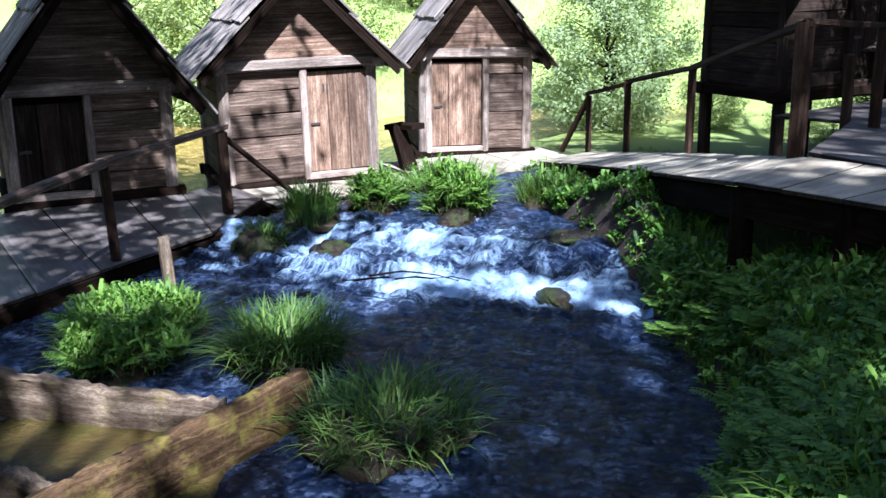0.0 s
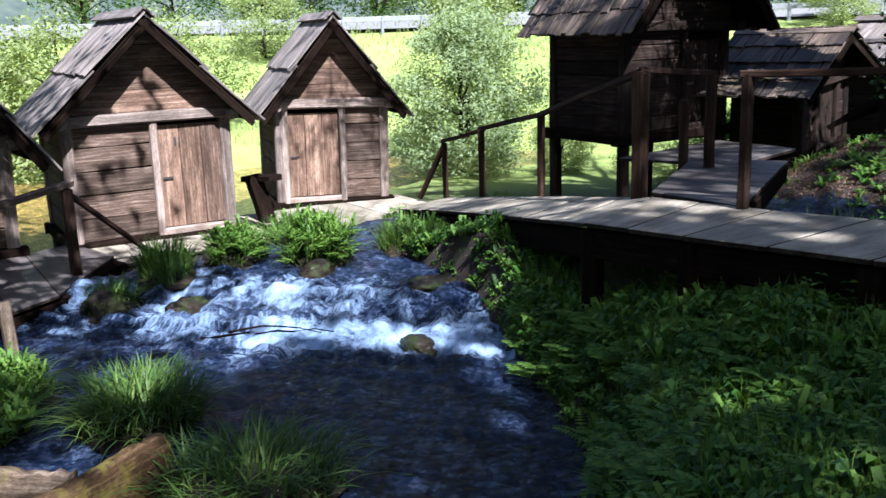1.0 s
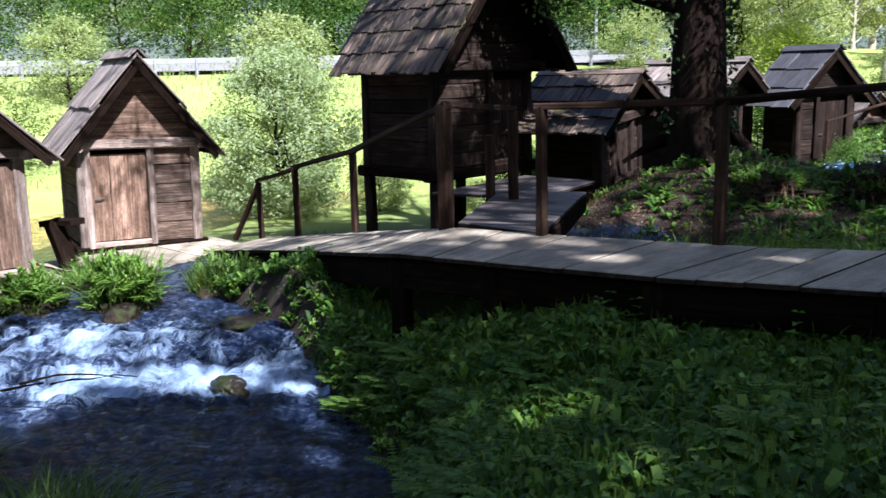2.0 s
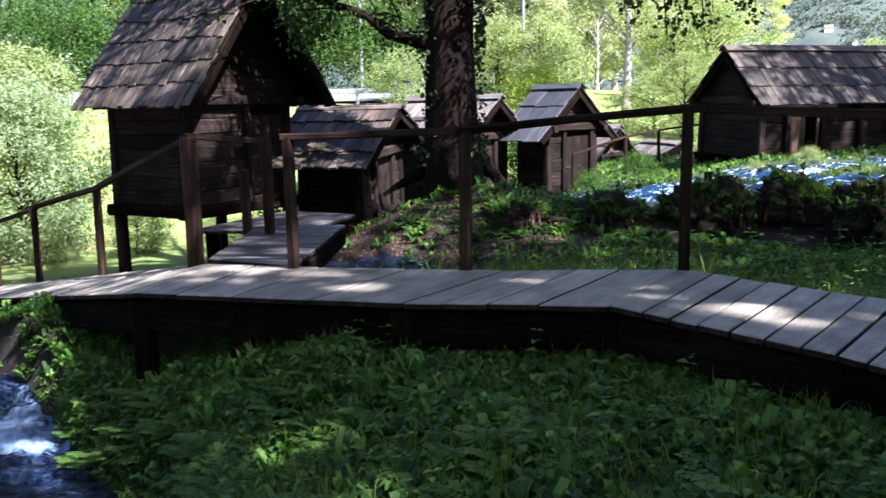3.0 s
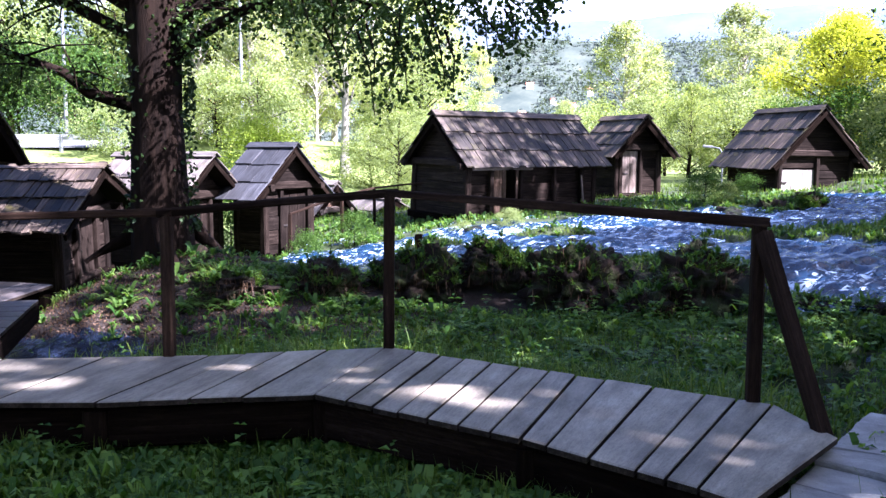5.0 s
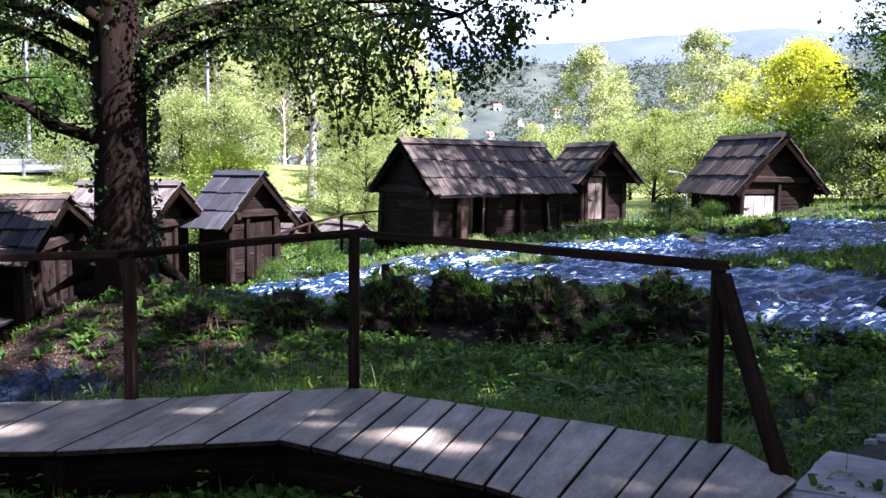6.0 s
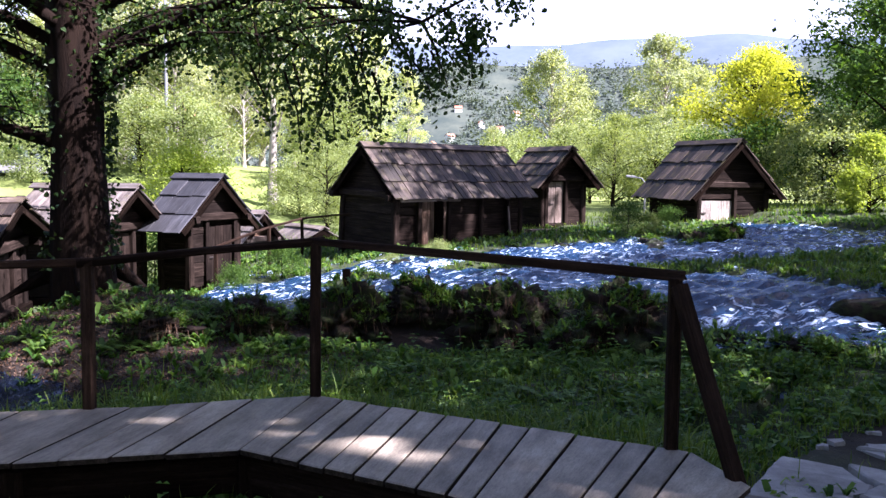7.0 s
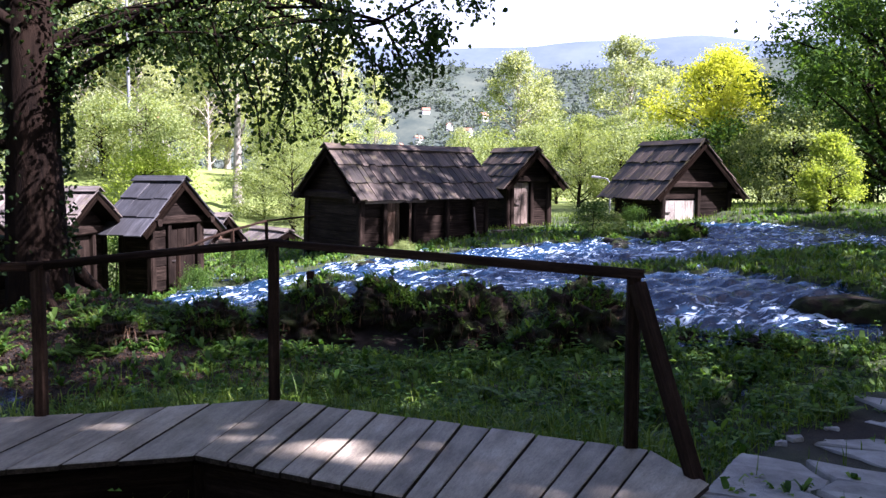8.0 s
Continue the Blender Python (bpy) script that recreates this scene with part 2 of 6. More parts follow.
def water_material(name, deep, shallow, bump, foam=(0.42, 0.52, 0.66), edge=0.57, gloss=0.5, flow=(3.0, 4.2), soft=0.2, fine=(7.0, 10.0), octaves=9, light=(4.2, 3.6, 3.0), contrast=1.0):
    """Running water: dark and glossy, white where it breaks."""
    m, n, l, p = material(name)
    v = mapped(n, l, (1, 1, 1), "Object", False)
    bed = noise_tex(n, l, v, 5.5, 8, 0.72, 0.6)
    pebbles = n.new("ShaderNodeTexVoronoi")
    pebbles.inputs["Scale"].default_value = 30.0
    l.new(v.outputs[0], pebbles.inputs["Vector"])
    tone = n.new("ShaderNodeMath")
    tone.operation = "MULTIPLY_ADD"
    tone.inputs[1].default_value = 0.4
    l.new(pebbles.outputs["Color"], tone.inputs[0])
    shift = n.new("ShaderNodeMath")
    shift.operation = "SUBTRACT"
    shift.inputs[1].default_value = 0.2
    l.new(bed.outputs[0], shift.inputs[0])
    l.new(shift.outputs[0], tone.inputs[2])
    r = ramp(n, [(0.34, deep), (0.55, shallow), (0.74, tuple(c * k for c, k in zip(shallow, light)))])
    l.new(tone.outputs[0], r.inputs[0])
    ripple = noise_tex(n, l, mapped(n, l, (*fine, 1), "UV", False), 2.2, min(octaves, 8), 0.78 if octaves > 5 else 0.6, 0.7)
    streak = noise_tex(n, l, mapped(n, l, (*flow, 1), "UV", False), 1.5, octaves, 0.78 if octaves > 5 else 0.66, 1.2)
    at = n.new("ShaderNodeAttribute")
    at.attribute_name = "foam"
    add = n.new("ShaderNodeMath")
    add.operation = "ADD"
    l.new(at.outputs["Fac"], add.inputs[0])
    sharp = n.new("ShaderNodeMath")
    sharp.operation = "MULTIPLY_ADD"
    sharp.inputs[1].default_value, sharp.inputs[2].default_value = contrast, 0.5 - 0.5 * contrast
    l.new(streak.outputs[0], sharp.inputs[0])
    l.new(sharp.outputs[0], add.inputs[1])
    half = n.new("ShaderNodeMath")
    half.operation = "MULTIPLY"
    half.inputs[1].default_value = 0.75
    l.new(add.outputs[0], half.inputs[0])
    fr = ramp(n, [(edge, (0, 0, 0)), (edge + soft * 0.45, (0.34, 0.34, 0.34)), (edge + soft, (0.92, 0.92, 0.92))])
    l.new(half.outputs[0], fr.inputs[0])
    c = mixed(n, l, r.outputs[0], foam, fr.outputs[0])
    l.new(c, p.inputs["Base Color"])
    rr = ramp(n, [(0.0, (0.07,) * 3), (0.6, (0.6,) * 3)])
    l.new(fr.outputs[0], rr.inputs[0])
    l.new(rr.outputs[0], p.inputs["Roughness"])
    p.inputs["IOR"].default_value = 1.33
    p.inputs["Specular IOR Level"].default_value = gloss
    bumped(n, l, p, ripple.outputs[0], bump, 0.05)
    return m


# blue of the reflected sky is put into the water and foam colours
WATER = water_material("stream_water", (0.002, 0.006, 0.020), (0.015, 0.024, 0.050), 1.0, (0.38, 0.54, 0.78))
RAPIDS = water_material("rapids_water", (0.003, 0.012, 0.031), (0.010, 0.030, 0.066), 0.45, (0.54, 0.67, 0.84), 0.645, 0.9, (2.2, 3.2), 0.13, (2.0, 2.4), 4, (1.3, 1.3, 1.3), 2.6)
POND = water_material("shallow_pond_water", (0.075, 0.055, 0.016), (0.15, 0.115, 0.036), 0.3, gloss=0.3)


def plain(name, col, rough=0.6, metal=0.0):
    m, n, l, p = material(name)
    t = noise_tex(n, l, mapped(n, l, (1, 1, 1)), 12.0, 5)
    r = ramp(n, [(0.3, tuple(c * 0.75 for c in col)), (0.7, col)])
    l.new(t.outputs[0], r.inputs[0])
    l.new(r.outputs[0], p.inputs["Base Color"])
    p.inputs["Roughness"].default_value, p.inputs["Metallic"].default_value = rough, metal
    return m


IRON = plain("dark_iron", (0.06, 0.05, 0.045), 0.6, 0.7)
GALV = plain("galvanised_steel", (0.24, 0.25, 0.26), 0.55, 0.4)
PLASTER = plain("white_plaster", (0.75, 0.74, 0.7), 0.85)
TILE = plain("red_roof_tile", (0.36, 0.15, 0.09), 0.8)
ASPHALT = plain("pale_asphalt", (0.15, 0.15, 0.148), 0.9)
BLACK = plain("black_paint", (0.02, 0.017, 0.015), 0.7)


def hill_material(name, a, b, scale):
    m, n, l, p = material(name)
    t = noise_tex(n, l, mapped(n, l, (1, 1, 1), "Object", False), scale, 8, 0.7)
    r = ramp(n, [(0.35, a), (0.65, b)])
    l.new(t.outputs[0], r.inputs[0])
    l.new(r.outputs[0], p.inputs["Base Color"])
    p.inputs["Roughness"].default_value = 1.0
    p.inputs["Specular IOR Level"].default_value = 0.0
    return m


# haze is put into these colours: bluish ridge, greyed hillside and woods
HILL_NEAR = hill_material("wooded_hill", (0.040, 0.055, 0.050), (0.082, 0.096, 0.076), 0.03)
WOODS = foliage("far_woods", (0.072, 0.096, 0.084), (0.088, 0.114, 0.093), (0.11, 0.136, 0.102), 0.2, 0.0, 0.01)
HILL_FAR = hill_material("haze_blue_far_hill", (0.075, 0.100, 0.138), (0.10, 0.126, 0.165), 0.006)


# ---- building helpers ----
def smooth(u):
    u = np.clip(u, 0, 1)
    return u * u * (3 - 2 * u)


def mesh_of(name, verts, faces, mat, flat=True):
    me = bpy.data.meshes.new(name)
    verts, faces = np.asarray(verts, float), np.asarray(faces, np.int32)
    k = faces.shape[1]
    me.vertices.add(len(verts))
    me.vertices.foreach_set("co", verts.ravel())
    me.loops.add(faces.size)
    me.loops.foreach_set("vertex_index", faces.ravel())
    me.polygons.add(len(faces))
    me.polygons.foreach_set("loop_start", np.arange(0, faces.size, k, dtype=np.int32))
    me.polygons.foreach_set("use_smooth", np.full(len(faces), not flat))
    me.update(calc_edges=True)
    me.materials.append(mat)
    return me


def thing(name, label, category, group="", kind="", at=None):
    ob = new(name)
    ob.empty_display_size = 0.2
    if at is not None:
        ob.matrix_world = at
    return tagged(ob, label, category, group, kind)


def put(name, me, parent, m=None, label=""):
    ob = new(name, me)
    ob.parent = parent
    if m is not None:
        ob.matrix_basis = m
    return tagged(ob, label)


def part(name, bm, mat, parent, label="", m=None):
    me = bpy.data.meshes.new(name)
    bm.to_mesh(me)
    bm.free()
    me.materials.append(mat)
    return put(name, me, parent, m, label)


PLANKS = {}


def plank(length, width, thick, mat, rough=0.004, variants=5):
    """A sawn board with worn edges and a slight bow, long axis x; alike boards share a few meshes."""
    key = (round(length, 2), round(width, 2), round(thick, 3), mat.name, random.randrange(variants))
    if key in PLANKS:
        return PLANKS[key]
    c = min(width, thick) * 0.16
    ring = np.array([(-width / 2 + c, -thick / 2), (width / 2 - c, -thick / 2), (width / 2, -thick / 2 + c), (width / 2, thick / 2 - c),
                     (width / 2 - c, thick / 2), (-width / 2 + c, thick / 2), (-width / 2, thick / 2 - c), (-width / 2, -thick / 2 + c)])
    vs = []
    for x in (-0.5, 0.0, 0.5):
        off = np.random.uniform(-rough, rough, 2)
        wob = ring + off + np.random.uniform(-rough * 0.5, rough * 0.5, ring.shape)
        vs += [(x * length + random.uniform(-rough, rough), a, b) for a, b in wob]
    bm = bmesh.new()
    v = [bm.verts.new(p) for p in vs]
    for s in (0, 8):
        for i in range(8):
            j = (i + 1) % 8
            bm.faces.new((v[s + i], v[s + j], v[s + 8 + j], v[s + 8 + i]))
    bm.faces.new([v[i] for i in range(7, -1, -1)])
    bm.faces.new([v[16 + i] for i in range(8)])
    bmesh.ops.recalc_face_normals(bm, faces=bm.faces)
    me = bpy.data.meshes.new("plank")
    bm.to_mesh(me)
    bm.free()
    me.materials.append(mat)
    PLANKS[key] = me
    return me


def along(a, b, roll=0.0):
    """The pose of a piece whose x axis runs from a to b, centred between them."""
    a, b = Vector(a), Vector(b)
    x = (b - a).normalized()
    z = Vector((0, 0, 1)) if abs(x.z) < 0.95 else Vector((0, 1, 0))
    y = z.cross(x).normalized()
    z = x.cross(y)
    m = Matrix((x, y, z)).transposed().to_4x4()
    return Matrix.Translation((a + b) / 2) @ m @ Matrix.Rotation(roll, 4, "X")


def strut(name, a, b, width, thick, mat, parent, label="", roll=0.0, rough=0.006):
    me = plank((Vector(b) - Vector(a)).length, width, thick, mat, rough)
    return put(name, me, parent, along(a, b, roll), label)


def tube(points, radii, sides=10, wob=0.0):
    """Verts and quads of a tapered round limb along points."""
    pts = np.array(points, float)
    vs, fs = [], []
    for i, p in enumerate(pts):
        d = pts[min(i + 1, len(pts) - 1)] - pts[max(i - 1, 0)]
        d = d / np.linalg.norm(d)
        ref = np.array([1.0, 0, 0]) if abs(d[0]) < 0.8 else np.array([0, 1.0, 0])
        u = np.cross(d, ref)
        u /= np.linalg.norm(u)
        w = np.cross(d, u)
        for k in range(sides):
            a = 2 * math.pi * k / sides
            r = radii[i] * (1 + wob * (math.sin(3 * a + i) * 0.5 + random.uniform(-0.5, 0.5)))
            vs.append(p + r * (math.cos(a) * u + math.sin(a) * w))
    for i in range(len(pts) - 1):
        for k in range(sides):
            a, b = i * sides + k, i * sides + (k + 1) % sides
            fs.append((a, b, b + sides, a + sides))
    return np.array(vs), np.array(fs)


def joined(pieces):
    vs, fs, n = [], [], 0
    for v, f in pieces:
        vs.append(v)
        fs.append(np.asarray(f) + n)
        n += len(v)
    return np.concatenate(vs), np.concatenate(fs)


def leaves(centres, size, rng, droop=0.3, narrow=0.55, folded=True):
    """One small leaf at each centre: two bent quads, or one, turned at random."""
    n = len(centres)
    d = rng.normal(size=(n, 3))
    d[:, 2] -= droop
    d /= np.linalg.norm(d, axis=1)[:, None]
    s = np.cross(d, rng.normal(size=(n, 3)))
    s /= np.linalg.norm(s, axis=1)[:, None] + 1e-9
    up = np.cross(s, d)
    ln = (size * rng.uniform(0.6, 1.3, n))[:, None]
    w = ln * narrow
    base, tip = centres - d * ln / 2, centres + d * ln / 2
    if not folded:
        # far leaves lie rather flat and tilt sunward, to brighten the crowns
        nrm = rng.normal(size=(n, 3)) * 0.75 + np.array([0.25, -0.15, 0.8])
        nrm /= np.linalg.norm(nrm, axis=1)[:, None]
        d = np.cross(nrm, rng.normal(size=(n, 3)))
        d /= np.linalg.norm(d, axis=1)[:, None] + 1e-9
        s = np.cross(nrm, d)
        v = np.stack([centres - d * ln / 2, centres + s * w / 2 + d * ln * 0.1, centres + d * ln / 2 - s * w / 2], 1)
        return v.reshape(-1, 3), np.arange(3 * n).reshape(n, 3)
    lift = up * w * 0.22
    lo, hi = base * 0.72 + tip * 0.28, base * 0.38 + tip * 0.62
    v = np.stack([base, lo + s * w * 0.46 + lift, hi + s * w * 0.40 + lift, tip, hi - s * w * 0.40 + lift, lo - s * w * 0.46 + lift], 1)
    f = np.arange(6 * n).reshape(n, 6)
    tri = np.concatenate([f[:, [0, 1, 2]], f[:, [0, 2, 3]], f[:, [0, 3, 4]], f[:, [0, 4, 5]]])
    return v.reshape(-1, 3), tri


# ---- ground and water ----
def bank_x(y):
    return np.interp(y, [-6, 0, 2, 3.2, 3.8, 4.5, 4.75, 5.25, 5.6, 6.2, 8.0], [-1.6, -1.75, -2.05, -2.65, -3.2, -4.3, -4.9, -5.8, -7.5, -9.5, -11.0])


def fall_q(x, y):
    """Distance upstream of the step over which the lower stream breaks."""
    q = (x + 6.3) * -0.51 + (y - 3.85) * 0.86
    return q + 0.16 * np.sin(x * 1.9 + y * 0.7) + 0.10 * np.sin(x * 4.3 - y * 3.1 + 1.0) + 0.05 * np.sin(x * 9.1 + y * 7.7)


def lower_water(x, y):
    return -0.95 + 0.2 * smooth((fall_q(x, y) + 0.25) / 1.7)


def upper_water(x, y):
    cascade = 0.26 * smooth((10.7 - y) / 1.2) * smooth((x - 2.2) / 0.4) * smooth((5.6 - x) / 0.6)
    return 0.28 + 0.05 * np.clip(x, -4, 9) + 0.02 * (y - 10) - 0.2 * smooth((-x - 1) / 2) - cascade


def shore_y(x):
    return np.interp(x, [-4, 1.9, 2.6, 4.6, 5.4, 12], [10.6, 10.6, 9.0, 9.2, 10.6, 10.8])


def brook(x, y):
    """How deep a point lies in the small brook that crosses the grass."""
    line = np.interp(x, [-7, -5.2, -4.2, -3.4, -2.6, -1.0, 1.0, 2.2, 3.2], [8.6, 7.7, 7.4, 7.25, 7.2, 7.2, 7.0, 6.75, 8.4])
    return np.exp(-(((y - line) / (0.28 + 0.22 * smooth((-x - 3.0) / 0.8) - 0.13 * smooth((x - 0.8) / 0.6))) ** 2)) * smooth((x + 7) / 1.0) * smooth((3.3 - x) / 0.8) * (0.25 + 0.75 * np.maximum(smooth((-x - 2.2) / 0.8), smooth((x - 1.5) / 0.5)))


def path_side(x, y):
    """Distance to the path's side of the edge along which its stones begin."""
    return (x - 1.08) * 0.857 - (y - 3.55) * 0.516


def wave(x, y, s, seed=0.0):
    return (np.sin(x * s + seed) * np.cos(y * s * 1.3 + seed * 2) + 0.6 * np.sin(x * s * 2.3 + y * s * 1.7 + seed) + 0.4 * np.cos(y * s * 4.1 - x * s * 2.9 + seed)) / 2


def ground_z(x, y):
    x, y = np.asarray(x, float), np.asarray(y, float)
    z = -1.1 * (1 - smooth((x + 10.5) / 8.5))
    z = z + 0.05 * wave(x, y, 1.1) + 0.02 * wave(x, y, 4.3, 2.0)
    z = z + 0.58 * np.exp(-(((x + 3.9) / 2.0) ** 2 + ((y - 9.9) / 1.4) ** 2)) - 0.45 * brook(x, y)
    z = z + 0.17 * smooth((path_side(x, y) + 0.18) / 0.2) * smooth((y - 1.8) / 1.2) * smooth((8.2 - y) / 1.6) * smooth((6.5 - x) / 2)
    # the bed of the upper stream, its islands and banks
    w = upper_water(x, y)
    near = shore_y(x)
    bed = w - 0.16
    lo = np.interp(x, [1.6, 2.2, 3.0, 3.5, 4.05, 4.5, 4.85, 5.2, 12], [12.7, 12.3, 12.3, 12.25, 12.0, 11.1, 10.5, 9.9, 9.5])
    hi = np.interp(x, [1.6, 2.6, 3.3, 4.15, 4.75, 5.3, 6.5, 7.3, 12], [13.3, 13.4, 13.2, 13.7, 13.7, 14.0, 14.2, 13.8, 13.6])
    strip = smooth((y - lo + 0.2 + 0.15 * wave(x, y, 3.3)) / 0.5) * smooth((hi + 0.2 - y + 0.15 * wave(x, y, 2.9, 2.0)) / 0.5) * smooth((x - 1.6) / 1.0) * 0.75
    isle = np.exp(-(((x - 0.3) / 0.9) ** 2 + ((y - 13.9) / 0.35) ** 2)) + np.exp(-(((x + 1.6) / 0.8) ** 2 + ((y - 13.2) / 0.4) ** 2))
    back = np.interp(x, [-4, 1.4, 2.4, 3.3, 4.1, 4.8, 5.2, 5.5, 12], [13.9, 16.3, 16.4, 17.0, 16.5, 16.7, 18.5, 19.2, 19.2])
    land = smooth((y - back + 0.2 * wave(x, y, 1.9, 4)) / 0.6) + 1.2 * smooth((x - np.interp(y, [13.6, 15, 17, 18.1, 19.2], [8.2, 7.7, 7.3, 6.9, 6.3])) / 0.7) * smooth((y - 13.4) / 0.8)
    bed = bed + 0.30 * np.clip(strip + isle, 0, 1) + 0.22 * np.clip(land, 0, 1.6) + 0.04 * wave(x, y, 3.0, 1.0)
    shore = smooth((y - near + 0.15 * wave(x, y, 2.3)) / 0.5) * smooth((x + 3.6 + 0.25 * (y - 12)) / 0.8)
    bank = z + (w + 0.10 - 0.16 * smooth((x - 2.2) / 0.4) * smooth((5.2 - x) / 0.5) - z) * smooth((y - near + 1.3) / 0.9) * smooth((x + 3.2) / 1.5)
    z = np.where(y > 7, bank * (1 - shore) + bed * shore, z)
    # the lower stream and its sagging bank
    z = z - 0.28 * (1 - smooth((x - bank_x(y)) / 1.7)) * smooth((5.6 - y) / 1.0) * smooth((y + 3) / 1.0) * (x > bank_x(y) - 0.2)
    c = smooth((bank_x(y) - x + 0.3 + 0.12 * wave(x, y, 3.1)) / 0.95) * smooth((9.5 - y) / 2) * smooth((y + 2.6) / 1.0)
    z = z * (1 - c) + np.minimum(z, -1.2) * c
    # the low spit beside the walkway's sloping end
    z = z + (0.16 + 0.14 * smooth((x + 7.6) / 1.5)) * smooth((x - bank_x(y) + 0.1) / 0.5) * smooth((y - 4.5) / 0.7) * smooth((8.6 - y) / 1.0) * smooth((-5.0 - x) / 1.2) * smooth((x + 11.5) / 1.0)
    # the valley beyond: a shallow river, then a rising meadow and the road's embankment
    river = smooth((-x - 12.8) / 1.2) * (1 - smooth((-x - 19 + 0.1 * y) / 3))
    z = z - 0.5 * river * smooth((y + 6) / 4) * (1 - smooth((y - 14) / 4))
    r = np.hypot(x, y)
    far = smooth((r - 21) / 17)
    left = smooth((-x - 1) / 10)
    z = z * (1 - far) + far * (0.75 + 1.35 * left)
    z = z - 6 * smooth((r - 70) / 200)
    return z


def wet(x, y):
    g = ground_z(x, y)
    low = (x < bank_x(y)) & (y < 8.5) & (x > -12) & (g < lower_water(x, y) + 0.02)
    up = (y > 9.2) & (x > -3.6) & (x < 13) & (y < 21) & (g < upper_water(x, y) + 0.02)
    pond = ((x < -12.5) & (g < -1.33)) | (brook(x, y) > 0.45)
    return low | up | pond


def grid_mesh(name, xs, ys, zf, mat, attrs=(), uv=None):
    X, Y = np.meshgrid(xs, ys, indexing="ij")
    Z = zf(X, Y)
    nx, ny = len(xs), len(ys)
    i = np.arange(nx * ny).reshape(nx, ny)
    f = np.stack([i[:-1, :-1], i[1:, :-1], i[1:, 1:], i[:-1, 1:]], -1).reshape(-1, 4)
    me = mesh_of(name, np.stack([X, Y, Z], -1).reshape(-1, 3), f, mat, False)
    for key, fn in attrs:
        a = me.attributes.new(key, "FLOAT", "POINT")
        a.data.foreach_set("value", np.ascontiguousarray(fn(X, Y).ravel(), dtype=np.float32))
    if uv is not None:
        lay = me.uv_layers.new(name="flow")
        u, v = uv(X, Y)
        pts = np.stack([u.ravel(), v.ravel()], 1)
        idx = np.empty(len(me.loops), np.int32)
        me.loops.foreach_get("vertex_index", idx)
        lay.data.foreach_set("uv", np.ascontiguousarray(pts[idx].ravel(), dtype=np.float32))
    return me


def bare(x, y):
    m = np.exp(-(((x + 3.9) / 2.6) ** 2 + ((y - 8.8) / 1.8) ** 2)) * 1.6
    m = m + 0.9 * np.exp(-(((y - 9.6) / 0.5) ** 2)) * smooth((x + 3) / 2) * (x < 5)
    m = m + (1 - smooth((bank_x(y) - x + 0.5) / -0.35)) * (y < 9)
    m = m + np.exp(-(((x - 2.9) / 0.9) ** 2 + ((y - 5.9) / 0.9) ** 2))
    m = m + smooth((-x - 8.5) / 1.5) * (y < 9) * (x > -13)
    return np.clip(m + 0.25 * wave(x, y, 2.7), 0, 1)


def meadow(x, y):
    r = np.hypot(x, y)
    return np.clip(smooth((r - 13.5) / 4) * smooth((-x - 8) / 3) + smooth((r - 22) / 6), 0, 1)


out = 26 * 1.16 ** np.arange(34)
xs = np.concatenate([-(out - 10)[::-1], np.arange(-15.8, 12.1, 0.13), out - 13])
ys = np.concatenate([-(out - 20)[::-1], np.arange(-5.9, 24.0, 0.13), out - 1])
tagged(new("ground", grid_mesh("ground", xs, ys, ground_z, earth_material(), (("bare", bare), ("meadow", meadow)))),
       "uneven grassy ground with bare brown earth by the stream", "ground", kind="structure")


def foam_low(x, y):
    q = fall_q(x, y)
    along_fall = (x + 6.3) * 0.86 + (y - 3.85) * 0.51
    f = 0.05 + 0.34 * np.exp(-(((q - 0.15) / 0.45) ** 2)) + 0.26 * np.exp(-(((q - 0.95) / 0.6) ** 2)) * smooth((0.9 - along_fall) / 1.2)
    f = f + 0.20 * np.exp(-((q / 0.3) ** 2 + ((along_fall - 0.1) / 0.75) ** 2)) + 0.16 * smooth((q - 0.2) / 0.9)
    f = f + 0.27 * np.exp(-(((q + 0.55) / 0.45) ** 2)) * smooth((-along_fall + 0.2) / 0.6)
    f = f + 0.20 * np.exp(-(((q - 0.45) / 0.6) ** 2)) * smooth((along_fall - 0.5) / 0.5)
    f = f + 0.12 * smooth((-x - 4.6) / 1.5) * smooth((1.9 - y) / 1.0)
    return np.clip(f + 0.14 * wave(x, y, 3.7, 1.0) + 0.08 * np.exp(-(((q - 0.4) / 1.0) ** 2)) - 0.19 - 0.1 * smooth((-q - 0.9) / 0.5), 0, 1)


def low_surface(x, y):
    q = fall_q(x, y)
    rough_ = 0.25 + 1.0 * np.exp(-(((q - 0.4) / 1.0) ** 2))
    return lower_water(x, y) - 0.35 * smooth((-x - 9.3) / 0.6) + 0.06 * rough_ * wave(x, y, 5.2) + 0.04 * rough_ * wave(x, y, 12.5, 1.5) + 0.010 * wave(x, y, 21.0, 3.0)


tagged(new("water_stream", grid_mesh("water_stream", np.arange(-12.0, -1.2, 0.05), np.arange(-5.0, 8.2, 0.05), low_surface, WATER, (("foam", foam_low),),
                                     lambda x, y: ((x + 6.3) * -0.51 + (y - 3.85) * 0.86, (x + 6.3) * 0.86 + (y - 3.85) * 0.51))),
       "dark clear stream breaking white over a low step", "stream", kind="structure")


